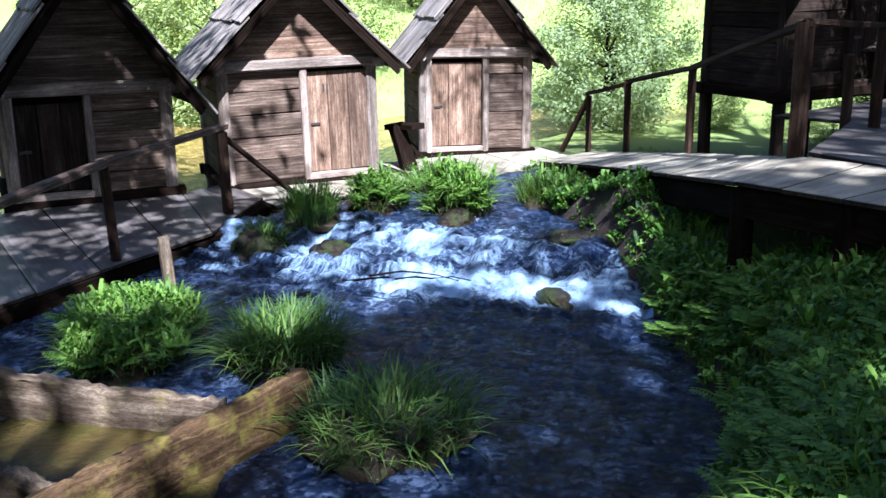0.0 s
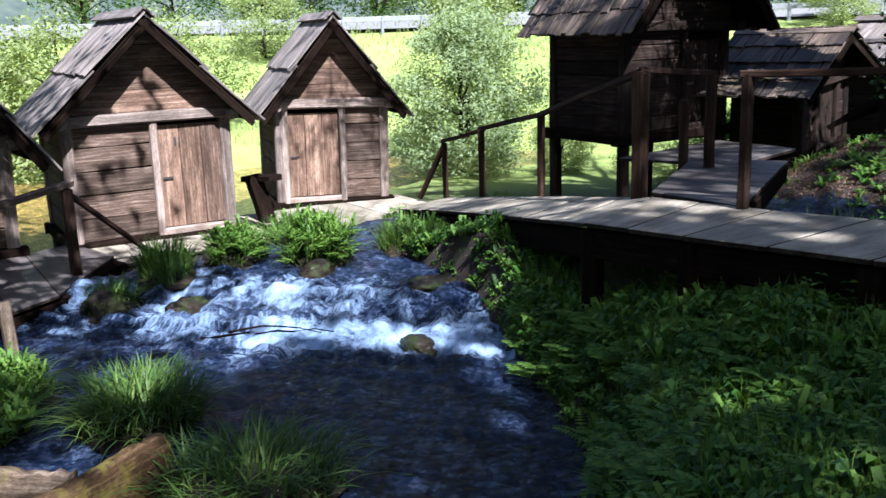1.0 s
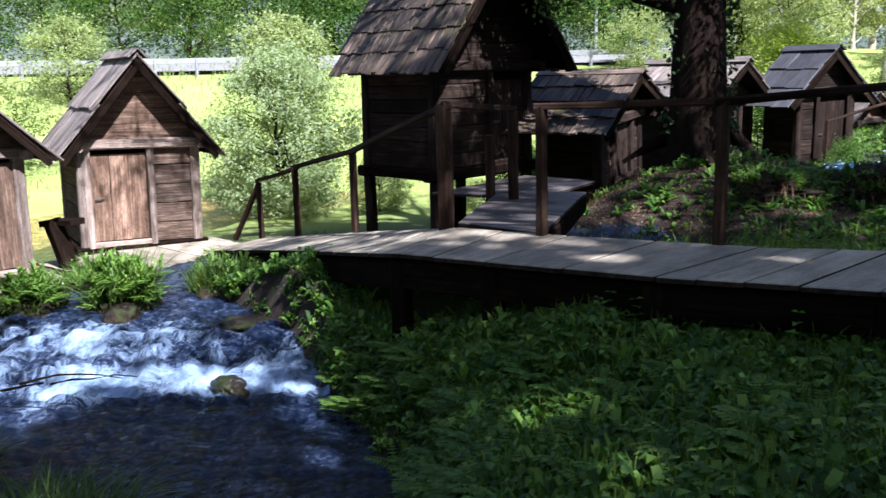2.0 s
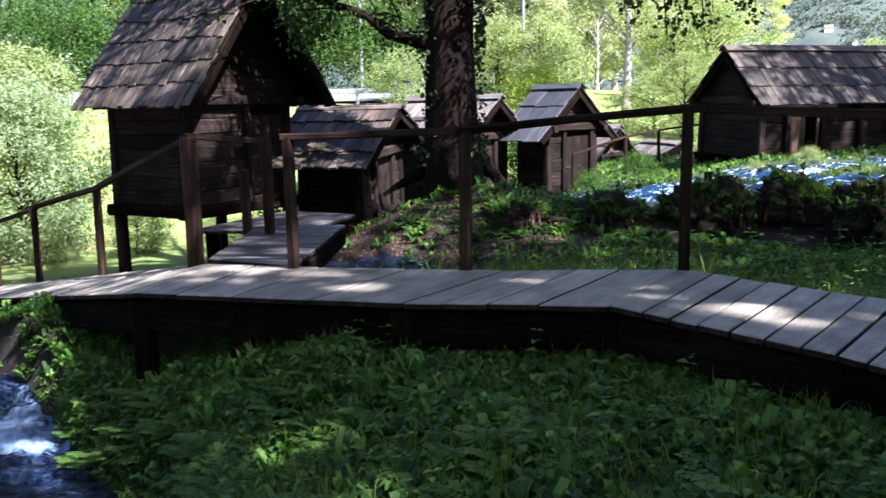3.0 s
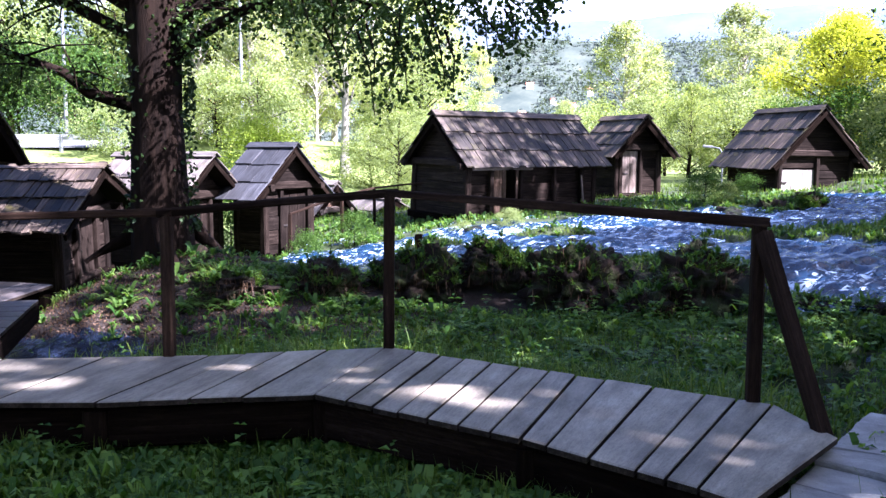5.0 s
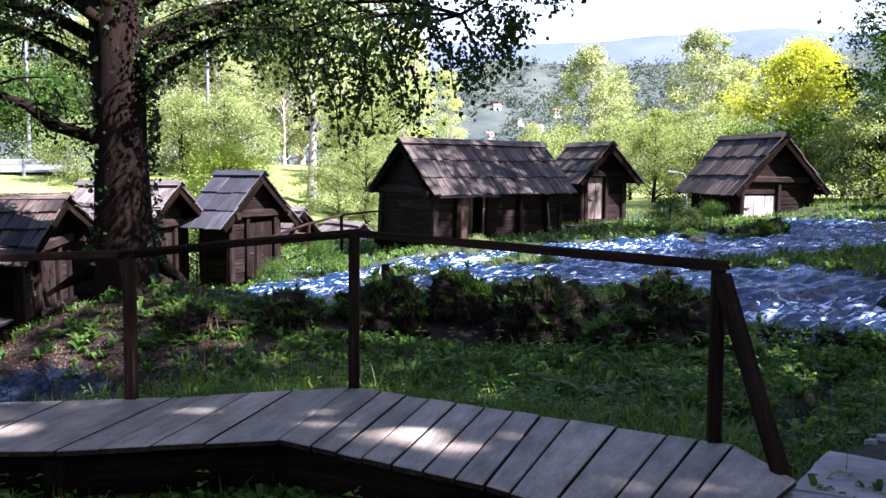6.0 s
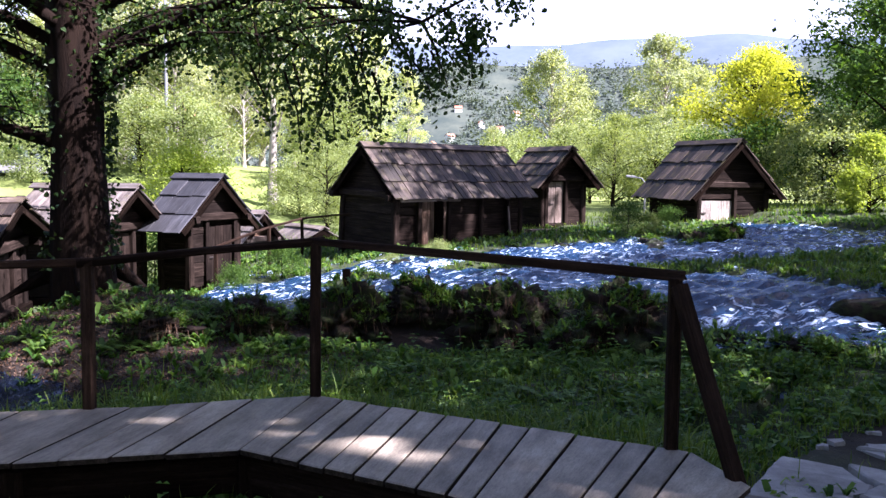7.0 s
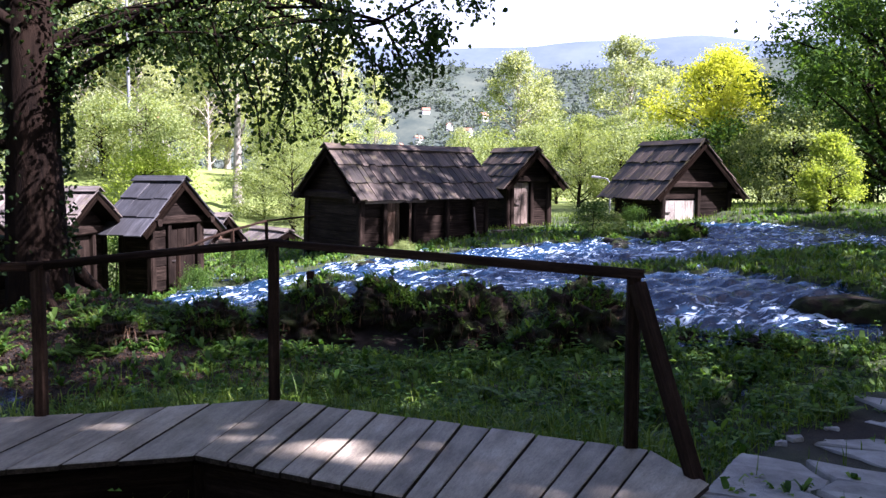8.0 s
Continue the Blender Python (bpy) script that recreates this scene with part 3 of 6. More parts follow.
def foam_up(x, y):
    f = 0.20 + 0.12 * wave(x * 0.7, y, 2.1, 2.0) + 0.10 * wave(x * 0.6, y, 5.5) + 0.08 * wave(x * 0.7, y, 10.0, 2.0) - 0.1 * smooth((x - 1.6) / 1.0) * smooth((12.6 - y) / 1.0) + 0.3 * np.exp(-(((y - 9.95) / 0.3) ** 2)) * smooth((x - 2.2) / 0.4) * smooth((5.4 - x) / 0.5)
    f = f + 0.09 * np.exp(-(((y - 14.6) / 0.9) ** 2)) * smooth((3.4 - x) / 2) - 0.10 * np.exp(-(((x - 3.6) / 1.4) ** 2 + ((y - 10.3) / 0.9) ** 2))
    return np.clip(f, 0, 1)


def up_surface(x, y):
    return upper_water(x, y) + 0.05 * wave(x, y, 3.4, 0.7) + 0.04 * wave(x * 0.6, y, 8.3, 2.0) + 0.05 * (0.5 - np.abs(wave(x * 0.5, y, 6.0, 1.0))) + 0.035 * (0.5 - np.abs(wave(x * 0.5 + 0.3 * y, y, 10.5, 2.0))) + 0.012 * wave(x * 0.7, y, 31.0, 3.0) - 0.7 * smooth((shore_y(x) - 0.1 - y) / 0.5)


tagged(new("water_rapids", grid_mesh("water_rapids", np.arange(-3.9, 13.0, 0.05), np.arange(8.9, 21.0, 0.04), up_surface, RAPIDS, (("foam", foam_up),),
                                     lambda x, y: (x * 1.3 + y * 0.5, y * 2.2 - x * 0.6))),
       "shallow rapids running white over stones", "stream", kind="structure")
# extra white foam beyond x 0.8 stands in for glints on the brook
tagged(new("water_brook", grid_mesh("water_brook", np.arange(-6.6, 3.2, 0.06), np.arange(6.0, 8.8, 0.06), lambda x, y: ground_z(x, y) + 0.36 * brook(x, y) - 0.12 + 0.09 * smooth((-x - 3.0) / 0.6) + 0.02 * wave(x, y, 9.0) + (0.07 * wave(x, y, 8.0, 1.0) - 0.02) * smooth((x - 0.8) / 0.5), WATER, (("foam", lambda x, y: 0.08 + 0.14 * wave(x, y, 6.0) + 0.28 * smooth((x - 0.8) / 0.5)),), lambda x, y: (x, y))),
       "narrow brook glinting through the grass", "brook", kind="structure")
tagged(new("water_river", grid_mesh("water_river", np.arange(-27.0, -12.4, 0.5), np.arange(-8.0, 20.0, 0.5), lambda x, y: -1.33 + 0 * x, POND, (("foam", lambda x, y: 0 * x),),
                                    lambda x, y: (x, y))), "shallow sunlit river with a yellow-brown bed", "river", kind="structure")


# ---- the mills ----
def mill(name, label, at, az, W, D, wall_h, eave, eave_z, apex_z, front, back, roof_mat, tiers, board_w, door=None, rows=7, stilts=0.0, lean=0.0, group="wooden water mills", boards_wall=WALL, door_mat=None):
    """A small timber mill. Local axes: front wall on y = 0 facing -y, z = 0 at the sill. eave: half span of the roof at the eaves."""
    hut = thing(name, label, "mill hut", group, at=pose(*at, 0, lean, az + 90))
    half, t = W / 2, 0.05
    gap = 0.005 if boards_wall == SHADE_DARK_WALL else 0.011
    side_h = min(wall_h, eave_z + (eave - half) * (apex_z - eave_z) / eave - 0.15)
    BM = SHADE_DARK_WALL if boards_wall == SHADE_DARK_WALL else BEAM
    # dark sheets added behind the boards so that their gaps look shaded
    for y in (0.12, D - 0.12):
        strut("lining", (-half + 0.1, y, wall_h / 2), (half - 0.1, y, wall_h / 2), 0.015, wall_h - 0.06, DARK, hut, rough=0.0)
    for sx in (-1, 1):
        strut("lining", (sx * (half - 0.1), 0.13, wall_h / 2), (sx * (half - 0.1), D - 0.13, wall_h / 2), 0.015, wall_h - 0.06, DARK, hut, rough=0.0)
    for sx in (-1, 1):
        for y in (0.06, D - 0.06):
            strut("corner_post", (sx * (half - 0.06), y, -stilts), (sx * (half - 0.06), y, side_h), 0.13, 0.13, BM, hut, rough=0.01)
    reach = min(half + 0.14, eave - (wall_h + 0.2 - eave_z) * eave / (apex_z - eave_z))
    for y in (0.05, D - 0.05):
        strut("sill_beam", (-half - 0.08, y, -0.02), (half + 0.08, y, -0.02), 0.16, 0.14, DARK, hut)
        strut("top_beam", (-reach, y - 0.03, wall_h + 0.04), (reach, y - 0.03, wall_h + 0.04), 0.16, 0.14, BM, hut)
    for sx in (-1, 1):
        strut("sill_beam", (sx * half, 0.1, -0.02), (sx * half, D - 0.1, -0.02), 0.12, 0.13, DARK, hut)
        strut("top_beam", (sx * half, -0.2, side_h + 0.02), (sx * half, D + 0.2, side_h + 0.02), 0.12, 0.12, BM, hut)

    def boarding(x0, x1, y, skip=None, count=rows):
        h = (wall_h - 0.05) / count
        for r in range(count):
            z = 0.05 + (r + 0.5) * h
            strut("wall_board", (x0, y + random.uniform(-0.006, 0.006), z), (x1, y + random.uniform(-0.006, 0.006), z), t, h - gap, boards_wall, hut)

    if door:
        d0, d1, dz = door
        if d0 - (-half) > 0.25:
            boarding(-half + 0.12, d0 - 0.09, 0.07)
        if half - d1 > 0.25:
            boarding(d1 + 0.09, half - 0.12, 0.07)
        for dx in (d0 - 0.05, d1 + 0.05):
            strut("door_post", (dx, 0.03, 0.0), (dx, 0.03, wall_h - 0.02), 0.09, 0.11, BM, hut)
        strut("threshold", (d0 - 0.02, 0.03, 0.06), (d1 + 0.02, 0.03, 0.06), 0.1, 0.09, BM, hut)
        place = along(((d0 + d1) / 2, 0.085, 0.12), ((d0 + d1) / 2, 0.085, dz - 0.02))
        leaf = put("door", plank(dz - 0.14, d1 - d0 - 0.01, 0.02, DARK), hut, place, "plank door of upright boards")
        k = max(2, round((d1 - d0) / 0.25))
        bw = (d1 - d0) / k
        inv = place.inverted()
        for i in range(k):
            x = d0 + (i + 0.5) * bw
            put("door_board", plank(dz - 0.14, bw - 0.008, 0.03, door_mat or DOOR), leaf, inv @ along((x, 0.058, 0.12), (x, 0.058, dz - 0.02)))
        put("latch", plank(0.12, 0.02, 0.03, IRON), leaf, inv @ along((d0 + 0.03, 0.033, dz * 0.52), (d0 + 0.15, 0.033, dz * 0.52)), "small iron latch")
        if dz < wall_h - 0.16:
            strut("lintel_board", (d0 - 0.04, 0.06, (dz + wall_h) / 2), (d1 + 0.04, 0.06, (dz + wall_h) / 2), t, wall_h - dz - 0.04, boards_wall, hut)
    else:
        boarding(-half + 0.12, half - 0.12, 0.07)
    boarding(-half + 0.12, half - 0.12, D - 0.07, count=max(4, rows - 2))
    for sx in (-1, 1):
        h = (side_h - 0.05) / rows
        for r in range(rows):
            z = 0.05 + (r + 0.5) * h
            strut("wall_board", (sx * (half - 0.05), 0.12, z), (sx * (half - 0.05), D - 0.12, z), t, h - gap, boards_wall, hut)
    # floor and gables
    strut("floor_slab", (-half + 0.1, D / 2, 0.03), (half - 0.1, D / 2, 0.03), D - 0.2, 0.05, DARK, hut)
    run = math.hypot(eave, apex_z - eave_z)
    slope = math.atan2(apex_z - eave_z, eave)
    g0 = wall_h + 0.11
    under = apex_z - 0.07
    for y in (0.06, D - 0.06):
        k = max(3, round((under - g0) / 0.24))
        h = (under - g0) / k
        for r in range(k):
            lo, hi = g0 + r * h, g0 + (r + 1) * h - 0.008
            wl, wh = (under - lo) / math.tan(slope), max(0.015, (under - hi) / math.tan(slope))
            wl, wh = min(wl, half + 0.1), min(wh, half + 0.1)
            bm = bmesh.new()
            v = [bm.verts.new(p) for p in ((-wl, -0.022, lo), (wl, -0.022, lo), (wh, -0.022, hi), (-wh, -0.022, hi), (-wl, 0.022, lo), (wl, 0.022, lo), (wh, 0.022, hi), (-wh, 0.022, hi))]
            for q in ((0, 1, 2, 3), (5, 4, 7, 6), (1, 0, 4, 5), (2, 1, 5, 6), (3, 2, 6, 7), (0, 3, 7, 4)):
                bm.faces.new([v[i] for i in q])
            for p in v:
                p.co.z -= lo
            part("gable_board", bm, DOOR if y < D / 2 and not door_mat else boards_wall, hut, m=pose(0, y + random.uniform(-0.006, 0.006), lo))
    # roof: sheathing, then tiers of long boards, each tier lapping the one below
    for sx in (-1, 1):
        R = Matrix(((-sx * math.cos(slope), 0, sx * math.sin(slope), 0), (0, -sx, 0, 0), (math.sin(slope), 0, math.cos(slope), 0), (0, 0, 0, 1)))

        def on_slope(s, y, lift):
            """s up the slope from the eave, y along the ridge."""
            return Vector((sx * (eave - s * math.cos(slope) + lift * math.sin(slope)), y, eave_z + s * math.sin(slope) + lift * math.cos(slope)))

        L = D + front + back
        mid = (D + back - front) / 2
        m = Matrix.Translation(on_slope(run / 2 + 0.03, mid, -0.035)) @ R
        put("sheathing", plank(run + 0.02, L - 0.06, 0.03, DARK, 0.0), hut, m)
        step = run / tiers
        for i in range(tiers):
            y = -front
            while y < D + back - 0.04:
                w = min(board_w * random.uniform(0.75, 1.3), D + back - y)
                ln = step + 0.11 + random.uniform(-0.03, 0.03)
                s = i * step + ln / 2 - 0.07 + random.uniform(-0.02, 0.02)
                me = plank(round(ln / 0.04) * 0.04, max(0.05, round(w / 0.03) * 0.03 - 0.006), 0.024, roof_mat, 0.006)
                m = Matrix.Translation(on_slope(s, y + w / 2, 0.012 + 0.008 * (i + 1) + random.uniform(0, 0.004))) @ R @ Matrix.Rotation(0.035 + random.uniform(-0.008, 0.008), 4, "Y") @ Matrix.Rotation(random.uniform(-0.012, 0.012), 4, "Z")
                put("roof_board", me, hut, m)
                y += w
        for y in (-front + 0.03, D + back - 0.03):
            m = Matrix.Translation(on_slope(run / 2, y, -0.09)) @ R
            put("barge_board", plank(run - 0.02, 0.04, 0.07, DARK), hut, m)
        ridge = strut("ridge_board", (sx * 0.075, -front - 0.03, apex_z + 0.015), (sx * 0.075, D + back + 0.03, apex_z + 0.015), 0.17, 0.024, roof_mat, hut)
        ridge.matrix_basis = Matrix.Translation((sx * 0.07, mid, apex_z + 0.03)) @ Matrix.Rotation(sx * slope * 0.85, 4, "Y") @ Matrix.Rotation(math.pi / 2, 4, "Z")
    return hut


mill("mill_hut", "weathered brown timber mill with a shaded plank door", (-10.83, 1.81, -0.67), -4.3, 1.8, 1.7, 1.2, 1.21, 0.99, 2.66, 0.51, 0.3, ROOF, 3, 0.2, (-0.78, -0.06, 1.1), 5, 0.4, 1.3, door_mat=SHADE_DARK_WALL)
h10 = mill("mill_hut", "weathered brown timber mill with a reddish plank door", (-10.98, 4.42, -0.86), -10, 2.03, 1.8, 1.48, 1.30, 1.42, 2.72, 0.34, 0.25, ROOF, 2, 0.2, (0.1, 0.92, 1.42), 5, 0.5)
mill("mill_hut", "brown timber mill with a pale sunlit roof", (-11.42, 7.4, -0.89), -21, 1.70, 1.4, 1.44, 1.12, 1.3, 2.70, 0.28, 0.24, ROOF, 2, 0.22, (-0.66, 0.1, 1.36), 5, 0.5, 1.3)
mill("mill_hut", "dark brown timber mill raised on posts beside a plank bridge", (-6.88, 9.54, 0.24), -8.7, 1.83, 1.4, 1.27, 1.23, 1.28, 2.85, 0.49, 0.2, SHINGLE, 6, 0.12, (0.15, 0.8, 1.15), 7, 1.2, boards_wall=SHADE_DARK_WALL, door_mat=SHADE_DARK_WALL)
mill("mill_hut", "dark timber mill with a dappled board roof", (-6.0, 11.7, -0.13), 8, 1.8, 0.95, 0.9, 1.5, 0.9, 1.55, 0.3, 0.28, SHINGLE, 4, 0.12, (-0.3, 0.35, 0.85), 5, 0.3, -3.2, boards_wall=SHADE_DARK_WALL, door_mat=SHADE_DARK_WALL)
mill("mill_hut", "grey timber mill half hidden behind a tree", (-5.62, 14.73, -0.23), -8.5, 1.7, 1.25, 1.1, 1.08, 1.11, 1.78, 0.33, 0.28, ROOF, 2, 0.22, (-0.3, 0.35, 1.05), 5, 0.3, boards_wall=SHADE_DARK_WALL, door_mat=SHADE_DARK_WALL)
mill("mill_hut", "small timber mill with a steep blue-grey roof", (-4.41, 16.02, -0.31), -22, 1.45, 0.7, 1.3, 1.11, 1.14, 2.03, 0.17, 0.18, SKY_SHEEN_ROOF, 3, 0.28, (-0.2, 0.5, 1.2), 5, 0.3, boards_wall=SHADE_DARK_WALL, door_mat=SHADE_DARK_WALL)
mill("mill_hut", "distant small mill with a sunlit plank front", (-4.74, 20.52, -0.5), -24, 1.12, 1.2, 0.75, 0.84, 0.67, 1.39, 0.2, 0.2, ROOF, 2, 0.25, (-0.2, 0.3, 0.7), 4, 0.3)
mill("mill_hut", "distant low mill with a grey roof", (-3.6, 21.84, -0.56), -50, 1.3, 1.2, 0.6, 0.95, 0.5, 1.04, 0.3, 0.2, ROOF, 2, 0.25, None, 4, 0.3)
long_hut = mill("mill_hut", "long dark timber mill under a dappled board roof", (-1.9, 17.32, 0.41), 222.6, 1.8, 3.36, 1.0, 1.04, 1.0, 1.93, 0.15, 0.25, SHINGLE, 3, 0.15, None, 6, 0.3, 1.8, boards_wall=SHADE_DARK_WALL, door_mat=SHADE_DARK_WALL)
def long_front(hut, half, D):
    """Door, posts and eaves board on the long mill's side that faces the rapids."""
    x = half + 0.005
    for y in (0.55, 1.28, 2.15, 2.9):
        strut("front_post", (x + 0.03, y, 0.0), (x + 0.03, y, 0.98), 0.09, 0.09, SHADE_DARK_WALL, hut)
    leaf = put("door", plank(0.9, 0.6, 0.03, DARK), hut, along((x, 0.92, 0.04), (x, 0.92, 0.94)), "brown plank door")
    inv = leaf.matrix_basis.inverted()
    for k in range(3):
        put("door_board", plank(0.9, 0.19, 0.03, DOOR), leaf, inv @ along((x + 0.026, 0.72 + 0.2 * k, 0.04), (x + 0.026, 0.72 + 0.2 * k, 0.94), math.pi / 2))
    strut("eaves_board", (half + 0.11, 0.05, 0.97), (half + 0.11, 1.5, 0.97), 0.03, 0.09, BEAM, hut)
    strut("leaning_pole", (half + 0.32, 2.75, -0.1), (half + 0.06, 2.85, 0.8), 0.035, 0.035, BEAM, hut)


long_front(long_hut, 0.9, 3.36)
mill("mill_hut", "narrow timber mill with a tall front door", (2.2, 20.47, 0.63), -61.5, 1.19, 1.3, 1.08, 0.83, 0.93, 1.75, 0.29, 0.19, SHINGLE, 3, 0.17, (-0.42, 0.0, 1.05), 5, 0.3, boards_wall=SHADE_DARK_WALL, door_mat=BEAM)
mill("mill_hut", "dark timber mill with a pale sunlit front board", (6.02, 20.69, 0.69), -68.8, 1.92, 1.94, 0.9, 1.23, 0.64, 1.89, 0.22, 0.28, SHINGLE, 3, 0.2, (-0.86, -0.02, 0.6), 5, 0.3, boards_wall=SHADE_DARK_WALL, door_mat=SUNLIT_BOARD)


for x in (0.32, 0.37):
    strut("number_bar", (x, 0.036, 1.14), (x, 0.036, 1.24), 0.022, 0.006, BLACK, h10, "small black painted mark", rough=0.0)


# ---- walkway, side bridge and railings ----
def board_between(a0, a1, b0, b1, thick, mat, name, parent):
    """A deck board: a0-a1 is its front end, b0-b1 its back end, both on the top face."""
    a0, a1, b0, b1 = (Vector(p) for p in (a0, a1, b0, b1))
    o = (a0 + a1 + b0 + b1) / 4
    m = along((a0 + a1) / 2, (b0 + b1) / 2)
    m.translation = o
    inv = m.inverted()
    tops = [inv @ p for p in (a0, a1, b1, b0)]
    c = 0.006
    mid = sum(tops, Vector()) / 4
    bm = bmesh.new()
    rings = []
    for dz, inset in ((0, c), (-c, 0), (-thick, 0)):
        rings.append([bm.verts.new((p.x + (mid.x - p.x) * inset * 3, p.y + (mid.y - p.y) * inset * 8, p.z + dz)) for p in tops])
    bm.faces.new(rings[0])
    bm.faces.new(rings[2][::-1])
    for r0, r1 in zip(rings, rings[1:]):
        for i in range(4):
            bm.faces.new((r1[i], r1[(i + 1) % 4], r0[(i + 1) % 4], r0[i]))
    bmesh.ops.recalc_face_normals(bm, faces=bm.faces)
    # upright faces take the dark edge colour in place of shade
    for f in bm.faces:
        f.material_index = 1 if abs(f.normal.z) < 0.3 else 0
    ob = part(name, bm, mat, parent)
    ob.data.materials.append(EDGE_SHADE)
    ob.matrix_basis = m
    return ob


def decking(parent, front, back, widths, gap=0.016, mat=DECK, seams=None):
    """Boards across a deck whose front and back edges are polylines with the same number of corners."""
    for f0, f1, b0, b1 in zip(front, front[1:], back, back[1:]):
        f0, f1, b0, b1 = (Vector(p) for p in (f0, f1, b0, b1))
        n = max(1, round(((f1 - f0).length + (b1 - b0).length) / 2 / widths))
        cuts = np.cumsum(np.random.uniform(0.75, 1.25, n))
        cuts = np.concatenate([[0], cuts / cuts[-1]]) if seams is None else np.array([0.0, *seams, 1.0])
        for u, v in zip(cuts, cuts[1:]):
            lf, lb = (f1 - f0).length, (b1 - b0).length
            gu, gv = gap / 2 / max(lf, 0.3), gap / 2 / max(lb, 0.3)
            up = Vector((0, 0, random.uniform(-0.004, 0.004)))
            tip = Vector(((b0 - f0).normalized() * random.uniform(-0.014, 0.012)))
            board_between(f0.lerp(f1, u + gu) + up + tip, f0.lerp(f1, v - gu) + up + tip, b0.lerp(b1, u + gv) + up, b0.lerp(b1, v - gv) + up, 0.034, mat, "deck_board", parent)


walkway = thing("plank_walkway", "raised walkway of worn grey planks", "walkway", kind="structure", at=pose(0, 0, 0))
FRONT = [(-9.6, 7.2, -0.72), (-7.0, 6.1, -0.27), (-4.15, 4.5, 0.27), (-3.3, 4.42, 0.32), (-2.2, 4.5, 0.34), (-1.09, 4.8, 0.34), (0.05, 4.2, 0.33), (0.78, 3.68, 0.32)]
BACK = [(-9.9, 8.3, -0.76), (-7.2, 7.15, -0.27), (-4.35, 5.52, 0.28), (-3.25, 5.36, 0.34), (-2.0, 5.63, 0.34), (-0.9, 5.98, 0.35), (0.35, 5.45, 0.33), (1.38, 4.98, 0.32)]
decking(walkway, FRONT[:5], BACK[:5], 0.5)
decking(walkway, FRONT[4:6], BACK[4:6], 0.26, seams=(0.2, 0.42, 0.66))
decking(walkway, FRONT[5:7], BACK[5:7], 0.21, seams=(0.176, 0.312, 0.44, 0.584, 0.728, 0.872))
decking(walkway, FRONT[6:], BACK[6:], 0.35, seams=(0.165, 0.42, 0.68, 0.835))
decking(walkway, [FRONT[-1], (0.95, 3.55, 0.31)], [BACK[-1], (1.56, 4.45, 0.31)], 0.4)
# stringers made deep and near-black to carry the shade under the deck
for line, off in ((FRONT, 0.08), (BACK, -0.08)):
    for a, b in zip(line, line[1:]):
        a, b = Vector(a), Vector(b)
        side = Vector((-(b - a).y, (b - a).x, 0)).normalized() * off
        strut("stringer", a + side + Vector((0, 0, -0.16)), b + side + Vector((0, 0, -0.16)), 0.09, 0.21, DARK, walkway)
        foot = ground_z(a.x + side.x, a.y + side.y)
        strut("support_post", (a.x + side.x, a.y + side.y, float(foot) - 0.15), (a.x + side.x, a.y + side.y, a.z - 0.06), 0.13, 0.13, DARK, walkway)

bridge = thing("side_bridge", "short plank bridge leading to the raised mill", "footbridge", kind="structure", at=pose(0, 0, 0))
# darker deck colour here carries the shade on bridge and landing
decking(bridge, [(-4.42, 5.62, 0.3), (-5.35, 7.6, 0.27)], [(-3.5, 5.42, 0.33), (-4.5, 7.9, 0.28)], 0.24, mat=WET_SHADED_DECK)
for a, b in (((-4.36, 5.6, 0.17), (-5.3, 7.6, 0.14)), ((-3.56, 5.45, 0.2), (-4.55, 7.9, 0.15))):
    strut("stringer", a, b, 0.1, 0.16, DARK, bridge)
landing = thing("mill_landing", "worn plank landing before the raised mill", "landing", kind="structure", at=pose(0, 0, 0))
decking(landing, [(-5.0, 7.85, 0.2), (-6.5, 7.9, 0.14)], [(-5.15, 9.3, 0.2), (-6.5, 9.9, 0.14)], 0.25, mat=WET_SHADED_DECK)
for p in ((-5.1, 8.0), (-5.2, 9.2), (-6.3, 8.1), (-6.3, 9.7)):
    strut("support_post", (*p, -1.3), (*p, 0.1), 0.12, 0.12, DARK, landing)

rail = thing("walkway_railing", "dark round-worn wooden railing with square posts", "railing", kind="structure", at=pose(0, 0, 0))
POSTS = [(-9.85, 8.25, -0.78, 0.80), (-8.5, 7.68, -0.52, 0.86), (-6.85, 7.0, -0.22, 0.87), (-4.5, 5.58, 0.24, 0.98)]
POSTS2 = [(-3.45, 5.33, 0.3, 0.92), (-2.25, 5.58, 0.3, 0.94), (-0.87, 5.95, 0.3, 1.06), (1.28, 5.02, 0.26, 1.0)]
for run_ in (POSTS, POSTS2):
    for x, y, z, h in run_:
        big = 0.11 if x == -4.5 else 0.072
        strut("railing_post", (x, y, z - 0.25), (x, y, z + h + 0.015), big, big * 0.95, RAIL, rail)
    for (x, y, z, h), (x2, y2, z2, h2) in zip(run_, run_[1:]):
        d = (Vector((x2, y2, 0)) - Vector((x, y, 0))).normalized() * 0.05
        strut("handrail", (x - d.x, y - d.y, z + h + 0.025), (x2 + d.x, y2 + d.y, z2 + h2 + 0.025), 0.066, 0.05, RAIL, rail, rough=0.012)
strut("railing_brace", (1.52, 4.52, 0.24), (1.3, 4.98, 1.24), 0.085, 0.075, RAIL, rail)
strut("railing_brace", (-10.55, 8.35, -0.85), (-9.87, 8.26, 0.0), 0.07, 0.06, RAIL, rail)
strut("railing_post", (-4.82, 7.06, 0.1), (-4.82, 7.06, 1.12), 0.085, 0.08, RAIL, rail)
strut("handrail", (-4.5, 5.58, 1.24), (-4.84, 7.1, 1.14), 0.06, 0.05, RAIL, rail)
